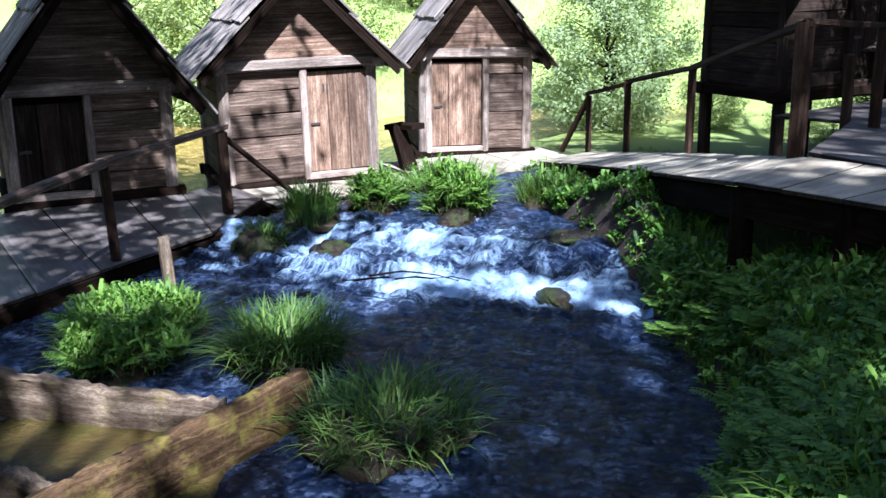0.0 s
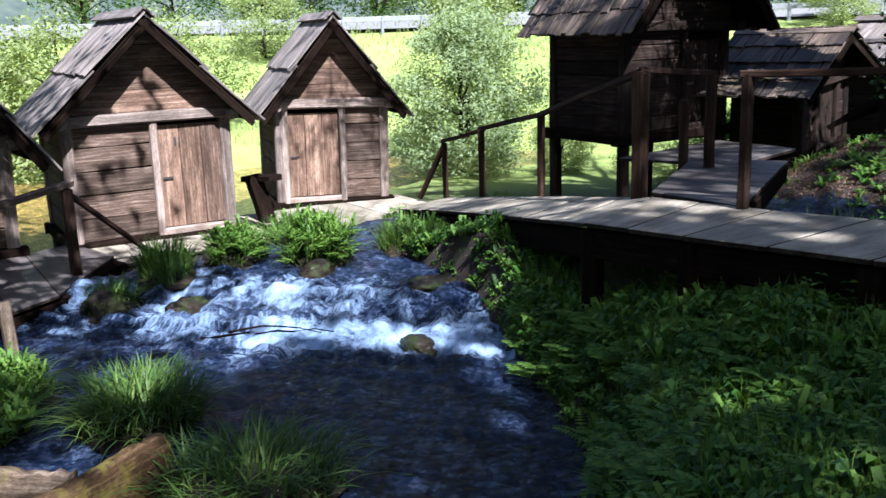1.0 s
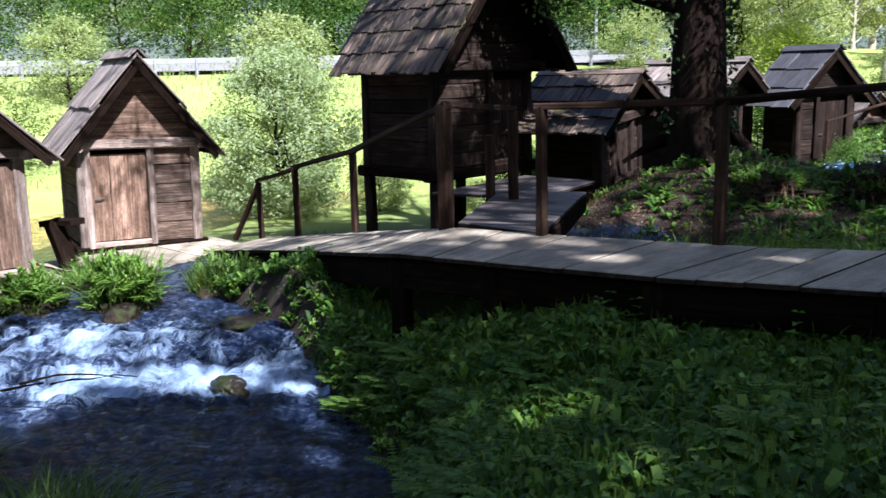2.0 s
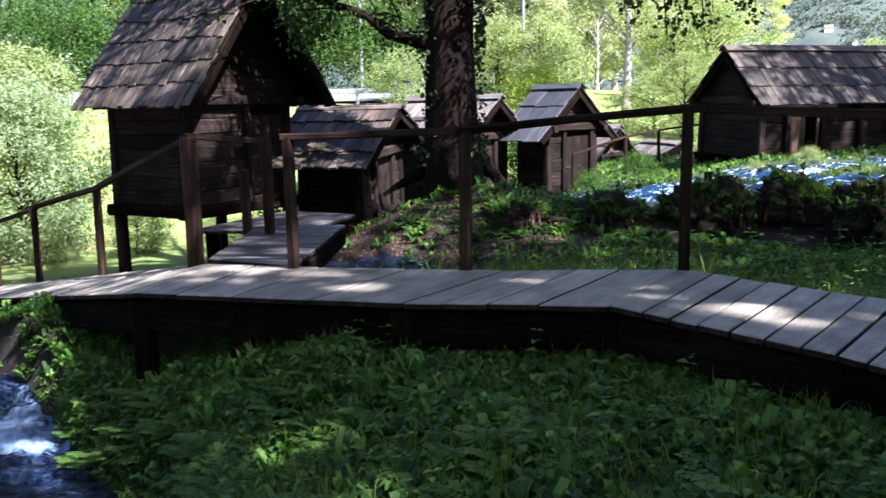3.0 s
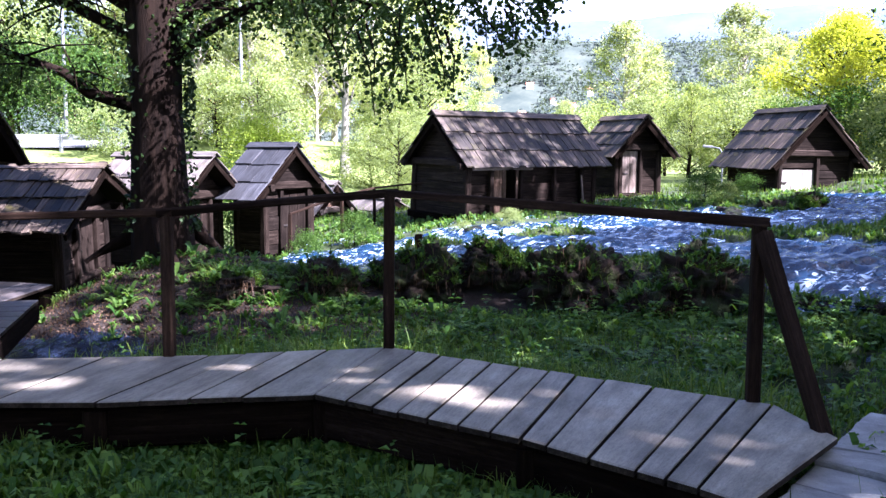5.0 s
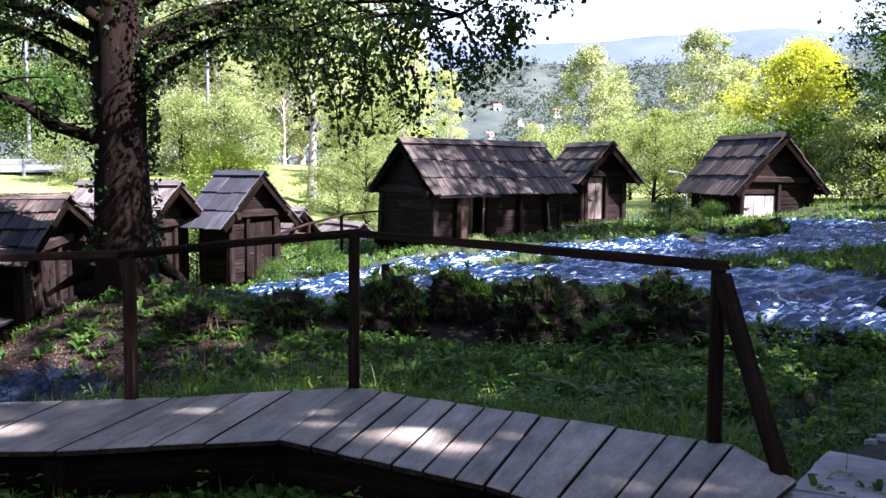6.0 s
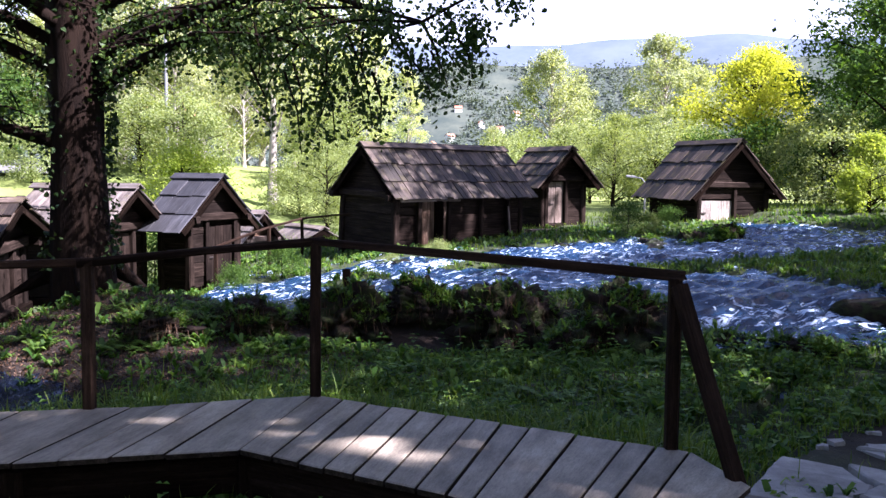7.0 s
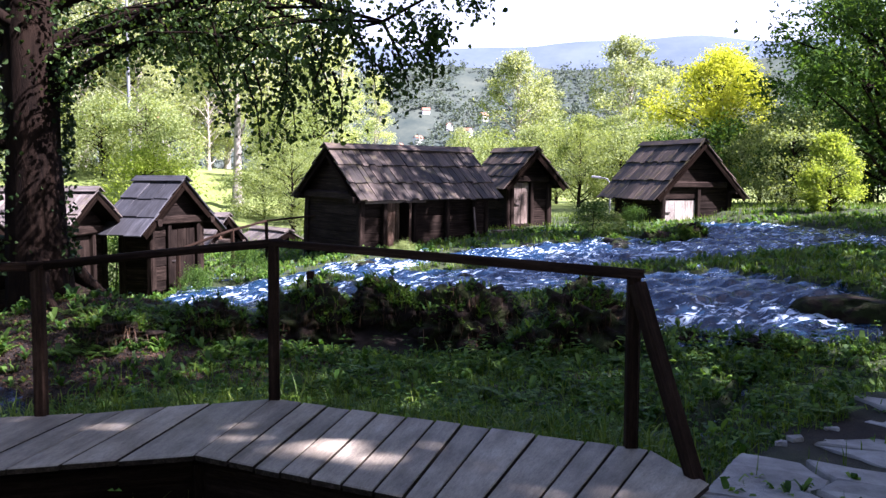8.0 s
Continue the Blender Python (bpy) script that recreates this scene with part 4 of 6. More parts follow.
strut("railing_post", (-5.4, 7.5, 0.0), (-5.4, 7.5, 0.85), 0.08, 0.075, RAIL, rail)

# platform before the lower mills, with its own handrail
lower = thing("lower_platform", "broad worn plank platform along the lower mills", "platform", kind="structure", at=pose(0, 0, 0))
decking(lower, [(-7.1, -0.8, -0.76), (-8.3, 1.25, -0.77), (-9.0, 2.5, -0.79), (-10.4, 3.6, -0.84)], [(-10.95, -0.9, -0.70), (-10.9, 1.2, -0.70), (-10.8, 2.75, -0.74), (-11.5, 3.5, -0.84)], 0.6, 0.012, WET_SHADED_DECK)
decking(lower, [(-10.1, 3.62, -0.88), (-10.1, 5.7, -0.92)], [(-11.5, 3.5, -0.86), (-11.5, 5.7, -0.88)], 0.5, 0.012)
decking(lower, [(-9.9, 6.0, -0.97), (-9.9, 8.3, -0.9)], [(-11.7, 5.9, -0.9), (-11.3, 8.5, -0.9)], 0.5, 0.012)
for a, b in (((-7.2, -0.8, -0.9), (-8.4, 1.25, -0.9)), ((-8.4, 1.25, -0.9), (-9.1, 2.5, -0.93)), ((-9.1, 2.5, -0.93), (-10.4, 3.6, -0.97)), ((-10.2, 3.6, -1.0), (-10.2, 5.6, -1.04)), ((-10.0, 6.0, -1.08), (-10.0, 8.2, -1.0))):
    strut("edge_log", a, b, 0.2, 0.18, DARK, lower, rough=0.02)
lrail = thing("platform_railing", "grey pole handrail on thin posts along the platform", "railing", kind="structure", at=pose(0, 0, 0))
strut("railing_post", (-8.5, 1.43, -0.9), (-8.5, 1.43, 0.1), 0.09, 0.08, RAIL, lrail)
strut("railing_post", (-9.72, 2.93, -0.9), (-9.72, 2.93, 0.1), 0.11, 0.1, RAIL, lrail)
strut("handrail", (-9.8, 3.02, 0.15), (-8.45, 1.38, 0.13), 0.075, 0.07, WALL, lrail, rough=0.01)
strut("handrail", (-8.5, 1.43, 0.13), (-6.6, -0.1, 0.14), 0.075, 0.07, WALL, lrail, rough=0.01)
strut("railing_brace", (-9.72, 2.95, 0.05), (-10.25, 3.95, -0.82), 0.06, 0.055, RAIL, lrail)


# ---- trees ----
def limb_path(a, b, sag, n=6, wob=0.08):
    a, b = np.array(a, float), np.array(b, float)
    u = np.linspace(0, 1, n)[:, None]
    p = a * (1 - u) + b * u
    p[:, 2] += sag * np.sin(u[:, 0] * math.pi)
    p[1:-1] += np.random.normal(0, wob, (n - 2, 3))
    return p


# wanted sun patches, and the width of the holes cut in crowns for them
SUN_HOLES = [(-0.5, 5.0, 0.35, 0.19), (-0.85, 5.15, 0.35, 0.12), (-0.1, 4.75, 0.35, 0.02), (-2.75, 4.87, 0.35, 0.08), (-1.75, 5.3, 0.35, 0.01),
        (-4.0, 3.9, 0.0, 0.12), (-3.5, 3.4, -0.1, 0.1), (-3.2, 3.0, -0.1, 0.03), (-4.4, 4.2, 0.0, 0.12), (-6.1, 4.05, -0.8, 0.24), (-5.7, 4.3, -0.8, 0.2), (-6.7, 3.8, -0.8, 0.12), (-7.8, 3.1, -0.8, 0.3), (-0.5, 15.8, 0.6, 0.3), (0.2, 15.8, 0.65, 0.3), (0.9, 15.8, 0.65, 0.3), (1.6, 15.8, 0.7, 0.25), (2.65, 7.9, 0.25, 0.26), (-2.2, 6.3, 0.3, 0.16), (-1.3, 6.5, 0.3, 0.14), (-0.8, 6.6, 0.3, 0.08),
        (-7.0, 1.2, -0.4, 0.36), (-5.85, 1.95, -0.4, 0.18), (-4.95, 1.5, -0.7, 0.08), (-5.6, 0.6, -0.8, 0.2), (-3.2, 9.0, 0.5, 0.16), (-2.5, 8.6, 0.4, 0.14), (-3.9, 8.3, 0.4, 0.16), (-4.9, 8.6, 0.3, 0.14)]
glint = np.random.default_rng(88)
SUN_HOLES += [(x, y, 0.1, r) for x, y, r in zip(glint.uniform(-4.6, 0.6, 26), glint.uniform(2.4, 4.3, 26), glint.uniform(-0.06, -0.01, 26))]
SUN_HOLES += [(x, y, 0.3, r) for x, y, r in zip(glint.uniform(-3.2, 1.2, 18), glint.uniform(6.0, 7.2, 18), glint.uniform(-0.05, 0.05, 18))]
SUN_HOLES += [(float(bank_x(y)) + x, y, -0.3, r) for x, y, r in zip(glint.uniform(0.0, 0.8, 14), glint.uniform(0.8, 4.4, 14), glint.uniform(0.08, 0.2, 14))]
SUN_HOLES += [(-6.1, y, z, r) for y, z, r in zip(glint.uniform(8.7, 10.3, 16), glint.uniform(0.3, 1.5, 16), glint.uniform(0.04, 0.09, 16))]
SUN_HOLES += [(x, y, 2.0, r) for x, y, r in zip(glint.uniform(-8.1, -6.3, 18), glint.uniform(8.2, 9.3, 18), glint.uniform(0.05, 0.11, 18))]
SUN_HOLES += [(x, y, 1.1, r) for x, y, r in zip(glint.uniform(-7.2, -5.7, 16), glint.uniform(10.4, 11.6, 16), glint.uniform(0.04, 0.10, 16))]
TO_SUN = np.array([math.cos(SUN_AZ) * math.cos(SUN_EL), math.sin(SUN_AZ) * math.cos(SUN_EL), math.sin(SUN_EL)])


def cut_sun_holes(pos, rng):
    """Drop a crown's leaf positions, in the world, along the sun's line to each wanted patch."""
    keep = np.ones(len(pos), bool)
    for x, y, z, r in SUN_HOLES:
        d = pos - np.array([x, y, z])
        off = d - (d @ TO_SUN)[:, None] * TO_SUN
        keep &= np.linalg.norm(off, axis=1) > (r + 0.12) * rng.uniform(0.75, 1.1, len(pos))
    return keep


def tree(name, label, at, height, crown, first, trunk_r, leaf_mat, count, leaf, bark, seed, clumps=40, spread=0.34, group="", lean=0.0, turn=0.0):
    """A tapered trunk with limbs, and a crown of leaf clumps with gaps. crown: its radius; first: height of its lowest clumps."""
    rng = np.random.default_rng(seed)
    np.random.seed(seed)
    random.seed(seed)
    ob = thing(name, label, "bush" if first < 0.3 else "tree", group, at=pose(*at, 0, 0, turn))
    top = np.array([lean * height, 0, height * 0.93])
    pts = limb_path((0, 0, -0.2), top, 0, 8, 0.05 * crown * 0.3)
    pieces = [tube(pts, np.interp(np.linspace(0, 1, 8), [0, 0.06, 1], [trunk_r * 1.5, trunk_r, trunk_r * 0.12]), 8, 0.08)]
    cen = []
    mid = (first + height) / 2
    for i in range(clumps):
        a, h = rng.uniform(0, 2 * math.pi), rng.uniform(0, 1)
        z = first + (height - first) * h
        prof = math.sin(math.pi * min(1, 0.18 + 0.80 * h)) ** 0.7
        r = crown * prof * math.sqrt(rng.uniform(0.12, 1.05)) * rng.uniform(0.8, 1.15)
        c = np.array([math.cos(a) * r + lean * z, math.sin(a) * r, z])
        cen.append(c)
        if i % 2 == 0:
            k = np.clip((z - 0.18 * height) / (height * 0.93), 0.05, 0.9)
            start = np.array([lean * height * k, 0, k * height * 0.93])
            pieces.append(tube(limb_path(start, c, 0.05 * r, 4, 0.03 * crown), [trunk_r * 0.35, trunk_r * 0.25, trunk_r * 0.16, trunk_r * 0.05], 5))
    v, f = joined(pieces)
    put("trunk", mesh_of("trunk", v, f, bark, False), ob)
    per = count // clumps
    pos = np.concatenate([c + rng.normal(0, 1, (per, 3)) * np.array([1, 1, 0.7]) * crown * spread * rng.uniform(0.55, 1.1) for c in cen])
    pos = pos[pos[:, 2] > 0.05]
    if group == "shade trees":
        spin = np.array(ob.matrix_world.to_3x3())
        pos = pos[cut_sun_holes(pos @ spin.T + np.array(at), rng)]
    v, f = leaves(pos, leaf, rng, 0.4, 0.6, False)
    put("crown", mesh_of("crown", v, f, leaf_mat), ob)
    return ob


def polar(az, d, z=None):
    x, y = d * math.cos(radians(az)), d * math.sin(radians(az))
    return (x, y, float(ground_z(x, y)) - 0.05 if z is None else z)


PROTO = {
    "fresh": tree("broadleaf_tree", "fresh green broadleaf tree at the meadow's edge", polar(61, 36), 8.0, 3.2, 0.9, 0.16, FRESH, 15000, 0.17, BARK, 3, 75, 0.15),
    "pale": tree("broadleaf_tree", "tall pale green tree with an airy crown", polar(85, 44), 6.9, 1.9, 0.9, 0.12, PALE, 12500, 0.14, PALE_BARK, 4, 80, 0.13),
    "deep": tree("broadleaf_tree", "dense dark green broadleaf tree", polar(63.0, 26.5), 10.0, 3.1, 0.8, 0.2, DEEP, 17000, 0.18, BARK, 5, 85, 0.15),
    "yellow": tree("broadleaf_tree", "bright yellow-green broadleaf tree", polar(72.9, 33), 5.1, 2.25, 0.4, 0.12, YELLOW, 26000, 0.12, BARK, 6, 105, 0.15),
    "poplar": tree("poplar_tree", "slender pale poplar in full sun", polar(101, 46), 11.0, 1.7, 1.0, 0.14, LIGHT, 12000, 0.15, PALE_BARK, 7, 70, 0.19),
    "bush": tree("bush", "round leafy fresh green bush", polar(68.5, 24), 2.3, 1.4, 0.1, 0.05, FRESH, 9000, 0.085, BARK, 8, 60, 0.16),
    "dark_bush": tree("bush", "dense dark green bush", polar(118, 39), 3.6, 2.2, 0.1, 0.06, DEEP, 6000, 0.155, BARK, 9, 50, 0.2),
}


def plant_tree(kind, az, d, size=1.0, turn=0.0, drop=0.0):
    x, y, z = polar(az, d)
    return copy_thing(PROTO[kind], pose(x, y, z - drop, 0, 0, turn) @ Matrix.Scale(size, 4))


# unseen belt of trees, added to cut the sky light from behind
for x, y, k in ((-17, -7, 0.9), (-13, -10, 1.1), (-9, -9, 1.0), (-6, -12, 1.2), (-2, -10, 1.05), (2, -12, 1.2), (6, -10, 1.0), (9, -13, 1.25), (13, -9, 1.1), (16, -5, 1.0), (18, -1, 1.1), (17, 4, 1.0), (19, 8, 1.1), (-20, -2, 0.9)):
    copy_thing(PROTO["deep"], pose(x, y, float(ground_z(x, y)) - 0.05, 0, 0, x * 50) @ Matrix.Scale(k, 4))
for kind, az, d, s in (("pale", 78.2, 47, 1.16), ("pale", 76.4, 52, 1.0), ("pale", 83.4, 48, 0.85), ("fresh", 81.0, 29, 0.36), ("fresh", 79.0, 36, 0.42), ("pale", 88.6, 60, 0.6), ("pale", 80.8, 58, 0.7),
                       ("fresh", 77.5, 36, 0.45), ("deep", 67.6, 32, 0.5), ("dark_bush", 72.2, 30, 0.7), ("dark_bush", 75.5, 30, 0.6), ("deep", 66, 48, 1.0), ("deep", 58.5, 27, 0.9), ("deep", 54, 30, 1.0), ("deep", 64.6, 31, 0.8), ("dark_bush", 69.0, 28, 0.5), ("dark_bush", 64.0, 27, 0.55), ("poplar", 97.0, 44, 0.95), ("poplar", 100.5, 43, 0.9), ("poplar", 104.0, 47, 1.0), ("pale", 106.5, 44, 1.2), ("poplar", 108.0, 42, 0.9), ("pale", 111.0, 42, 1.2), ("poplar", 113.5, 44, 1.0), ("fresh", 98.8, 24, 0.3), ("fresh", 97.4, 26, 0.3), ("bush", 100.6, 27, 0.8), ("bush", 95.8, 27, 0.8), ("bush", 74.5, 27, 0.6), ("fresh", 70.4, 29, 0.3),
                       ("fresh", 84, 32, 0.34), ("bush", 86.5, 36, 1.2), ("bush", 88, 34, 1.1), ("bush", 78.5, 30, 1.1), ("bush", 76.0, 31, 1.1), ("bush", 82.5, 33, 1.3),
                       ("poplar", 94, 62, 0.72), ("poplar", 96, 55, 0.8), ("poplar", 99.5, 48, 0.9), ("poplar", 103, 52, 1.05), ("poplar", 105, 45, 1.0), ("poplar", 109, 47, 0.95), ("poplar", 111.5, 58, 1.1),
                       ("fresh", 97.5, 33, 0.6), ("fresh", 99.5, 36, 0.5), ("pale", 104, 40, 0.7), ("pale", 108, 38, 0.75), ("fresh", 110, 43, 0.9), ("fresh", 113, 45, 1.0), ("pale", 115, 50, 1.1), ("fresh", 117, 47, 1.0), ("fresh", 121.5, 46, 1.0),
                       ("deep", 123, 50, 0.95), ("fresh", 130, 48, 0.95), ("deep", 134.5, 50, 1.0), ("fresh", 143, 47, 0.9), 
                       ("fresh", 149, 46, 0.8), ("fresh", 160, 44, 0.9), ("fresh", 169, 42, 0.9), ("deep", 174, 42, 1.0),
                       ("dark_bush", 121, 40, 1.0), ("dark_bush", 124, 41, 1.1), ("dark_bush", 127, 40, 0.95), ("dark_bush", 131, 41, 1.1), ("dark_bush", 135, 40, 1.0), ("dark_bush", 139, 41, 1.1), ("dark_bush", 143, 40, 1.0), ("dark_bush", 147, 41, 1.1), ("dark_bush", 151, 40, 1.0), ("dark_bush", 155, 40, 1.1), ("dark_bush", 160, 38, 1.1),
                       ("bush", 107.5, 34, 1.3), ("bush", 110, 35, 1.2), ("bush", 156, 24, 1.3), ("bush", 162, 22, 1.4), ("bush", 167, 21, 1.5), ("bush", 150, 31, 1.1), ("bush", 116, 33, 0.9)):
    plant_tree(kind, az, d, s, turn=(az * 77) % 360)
tree("willow_bush", "silvery willow bush beside the river", polar(138.6, 17.2), 3.0, 1.35, 0.25, 0.06, WILLOW, 24000, 0.075, BARK, 11, 70, 0.17)
tree("broadleaf_bush", "tall fresh green bush behind the willow", polar(138.0, 20.5), 4.2, 1.7, 0.3, 0.08, FRESH, 22000, 0.09, BARK, 12, 70, 0.17)
tree("bush", "bright yellow-green bush in full sun", polar(66.4, 21.5), 1.65, 0.66, 0.1, 0.05, LIME, 10000, 0.065, BARK, 15, 55, 0.17)
tree("bush", "broad yellow-green bush on the sunlit lawn", polar(107.6, 30), 1.9, 1.6, 0.1, 0.05, LIME, 9000, 0.1, BARK, 16, 55, 0.17)
tree("leaning_tree", "tall tree with a bare pale trunk", polar(102.2, 29), 7.5, 1.7, 3.2, 0.15, PALE, 14000, 0.12, PALE_BARK, 13, 40, 0.26)


# unseen trees, added and placed for the shade they cast
def shade_tree(at, height, crown, first, seed, count, lean=0.0, turn=0.0):
    return tree("shade_tree", "large unseen broadleaf tree added to cast shade", at, height, crown, first, 0.3, OAK, count, 0.29, BARK, seed, 120, 0.13, "shade trees", lean, turn)


shade_tree((12.2, -0.5, 0.0), 18.0, 3.3, 8.0, 21, 9000)
shade_tree((11.55, 5.0, 0.1), 18.0, 4.3, 8.5, 22, 7000)
shade_tree((6.55, 2.8, 0.0), 16.5, 3.0, 9.5, 26, 3300, -0.11, -35)
shade_tree((9.75, 15.3, 0.2), 14.5, 2.6, 9.2, 27, 4200, -0.14, -25)
shade_tree((13.2, 9.8, 0.1), 14.0, 3.2, 6.5, 31, 6500)
shade_tree((14.4, 13.7, 0.1), 13.0, 2.6, 6.5, 33, 6000)
shade_tree((9.9, 3.4, 0.0), 12.5, 2.2, 7.0, 30, 7000)
shade_tree((6.4, -4.4, 0.0), 16.5, 3.9, 8.5, 25, 3000)
shade_tree((5.8, -0.3, 0.0), 13.5, 2.4, 5.0, 28, 6500)
shade_tree((-4.4, -3.3, -0.3), 11.0, 4.2, 5.6, 24, 9000, 0.18, 100)


def big_tree():
    rng = np.random.default_rng(31)
    np.random.seed(31)
    random.seed(31)
    ob = thing("old_tree", "old tree with ivy on its trunk and drooping leafy limbs", "tree", at=pose(-4.25, 10.15, 0.2))
    pts = np.array([(0, 0, -0.3), (0.0, 0, 0.15), (-0.02, 0, 0.9), (-0.04, 0, 1.9), (-0.06, 0.02, 3.0), (-0.1, 0.05, 4.6), (-0.2, 0.1, 6.5), (-0.2, 0.2, 9.0)])
    pieces = [tube(pts, [0.44, 0.37, 0.32, 0.29, 0.30, 0.25, 0.18, 0.05], 18, 0.10)]
    for i in range(3):
        a = i * 2.1 + 0.9
        pieces.append(tube([(0.2 * math.cos(a), 0.2 * math.sin(a), 0.75), (0.5 * math.cos(a), 0.5 * math.sin(a), 0.42), (0.95 * math.cos(a + 0.2), 0.95 * math.sin(a + 0.2), 0.15)], [0.15, 0.09, 0.03], 8, 0.1))
    limbs = [((0, 0, 2.3), (2.6, -0.7, 2.95), 0.45), ((0.05, 0, 2.8), (3.9, -1.2, 3.1), 0.5), ((0, 0, 3.0), (3.2, 0.9, 3.4), 0.4), ((0, 0, 3.3), (3.4, -0.2, 3.8), 0.4), ((0, 0, 1.8), (-2.3, -0.8, 2.9), 0.0), ((0, 0, 2.9), (-2.3, -0.9, 3.55), 0.3), ((0, 0, 3.1), (-1.5, -1.4, 3.4), 0.3), ((0, 0, 2.6), (-3.6, -0.6, 3.7), 0.3),
             ((0, 0, 3.2), (-3.0, 1.0, 4.6), 0.3), ((0, 0, 3.5), (0.8, -2.6, 4.6), 0.4), ((0, 0, 4.2), (2.6, -2.0, 5.5), 0.3), ((0, 0, 4.5), (-2.4, -1.8, 5.6), 0.3), ((0, 0, 5.0), (1.6, 2.6, 6.4), 0.3), ((0, 0, 5.5), (-1.8, 2.4, 7.0), 0.3),
             # the -y limbs above 6 m are unseen, added to dapple the mills
             ((0, 0, 6.0), (2.4, 0.4, 7.4), 0.2), ((0, 0, 6.4), (-2.2, -0.3, 7.8), 0.2), ((0, 0, 7.0), (0.4, -1.6, 8.6), 0.2), ((0, 0, 7.4), (0.6, 1.0, 9.4), 0.1), ((0, 0, 4.6), (-0.8, -3.8, 6.6), 0.3), ((0, 0, 5.0), (1.4, -3.6, 7.0), 0.3), ((0, 0, 5.6), (0.2, -3.2, 8.0), 0.3), ((0, 0, 5.4), (3.0, -2.6, 7.2), 0.3), ((0, 0, 5.2), (-2.2, -4.3, 6.5), 0.3), ((0, 0, 5.6), (-1.2, -5.0, 7.4), 0.3), ((0, 0, 5.8), (-2.6, -3.4, 7.6), 0.3), ((0, 0, 5.4), (-3.2, -4.6, 6.9), 0.3), ((0, 0, 5.0), (-2.8, -5.2, 6.2), 0.3)]
    cen, scale = [], []
    for a, b, sag in limbs:
        p = limb_path(a, b, sag, 8, 0.045)
        pieces.append(tube(p, np.linspace(0.085, 0.016, 8), 7, 0.06))
        for k in range(2, 8):
            for _ in range(4):
                d = rng.normal(size=3) * np.array([0.55, 0.55, 0.25]) * (0.5 + k / 10)
                d[2] -= 0.12
                q = p[k] + d
                pieces.append(tube([p[k], (p[k] + q) / 2 + (0, 0, 0.06), q], [0.018, 0.012, 0.005], 4))
                for u in np.linspace(0.25, 1.15, 5):
                    cen.append(p[k] * (1 - u) + q * u + rng.normal(0, 0.06, 3) - (0, 0, 0.06 * u))
    # hanging sprays that show against the sky
    for x, y, z, drop in ((1.7, -0.6, 3.1, 0.45), (2.2, -0.7, 3.0, 0.75), (2.7, -0.8, 2.95, 0.9), (3.0, -0.9, 2.9, 0.95), (3.2, -0.9, 2.9, 0.85), (3.5, -1.0, 2.95, 0.6), (3.8, -1.0, 3.0, 0.5), (4.1, -1.1, 3.05, 0.4), (4.4, -1.2, 3.2, 0.25), (-1.2, -0.6, 2.5, 0.5), (-1.8, -0.8, 2.6, 0.6), (2.5, 0.5, 3.1, 0.6), (-2.6, -0.5, 3.0, 0.7), (-3.3, -0.6, 3.1, 0.6), (-0.8, 0.5, 2.9, 0.6)):
        for s in range(3):
            o = np.array([x, y, z]) + rng.normal(0, 0.16, 3)
            e = o + np.array([rng.normal(0.1, 0.15), rng.normal(0, 0.15), -drop * rng.uniform(0.6, 1.0)])
            pieces.append(tube([o, (o + e) / 2 + (0.05, 0, 0), e], [0.014, 0.009, 0.004], 4))
            for u in np.linspace(0.1, 1.0, 9):
                cen.append(o * (1 - u) + e * u + rng.normal(0, 0.05, 3))
    v, f = joined(pieces)
    trunk = put("trunk", mesh_of("trunk", v, f, BARK, False), ob)
    cen = np.array(cen)
    many = np.where(cen[:, 2] < 4.0, 13, 7)
    pos = np.repeat(cen, many, 0) + rng.normal(0, 0.09, (many.sum(), 3)) * np.array([1, 1, 0.75])
    pos = pos[cut_sun_holes(pos + np.array([-4.25, 10.15, 0.2]), rng)]
    v, f = leaves(pos, 0.056, rng, 0.5, 0.78, True)
    put("crown", mesh_of("crown", v, f, OAK), ob, None, "crown of broad dark green leaves")
    h = rng.uniform(0.5, 4.4, 1500)
    a = np.where(rng.uniform(0, 1, 1500) < 0.75, rng.normal(0.35, 0.35, 1500), rng.normal(-2.6, 0.5, 1500))
    r = np.interp(h, [0.3, 1, 4], [0.40, 0.33, 0.31]) + rng.uniform(-0.02, 0.10, 1500)
    keep = rng.uniform(0, 1, 1500) < 0.3 + 0.7 * (np.sin(h * 3 + a * 2) > -0.1)
    v, f = leaves(np.stack([np.cos(a) * r - 0.03, np.sin(a) * r, h], 1)[keep], 0.065, rng, 0.6, 0.8, True)
    put("ivy", mesh_of("ivy", v, f, IVY), trunk, None, "ivy climbing the bark")
    return ob


big_tree()


# ---- low plants ----
LITTER = foliage("dry_leaf_litter", (0.018, 0.010, 0.006), (0.065, 0.036, 0.020), (0.18, 0.11, 0.064), 0.1)
FROND = foliage("bright_frond_leaves", (0.04, 0.09, 0.014), (0.08, 0.16, 0.024), (0.16, 0.25, 0.05), 0.4)


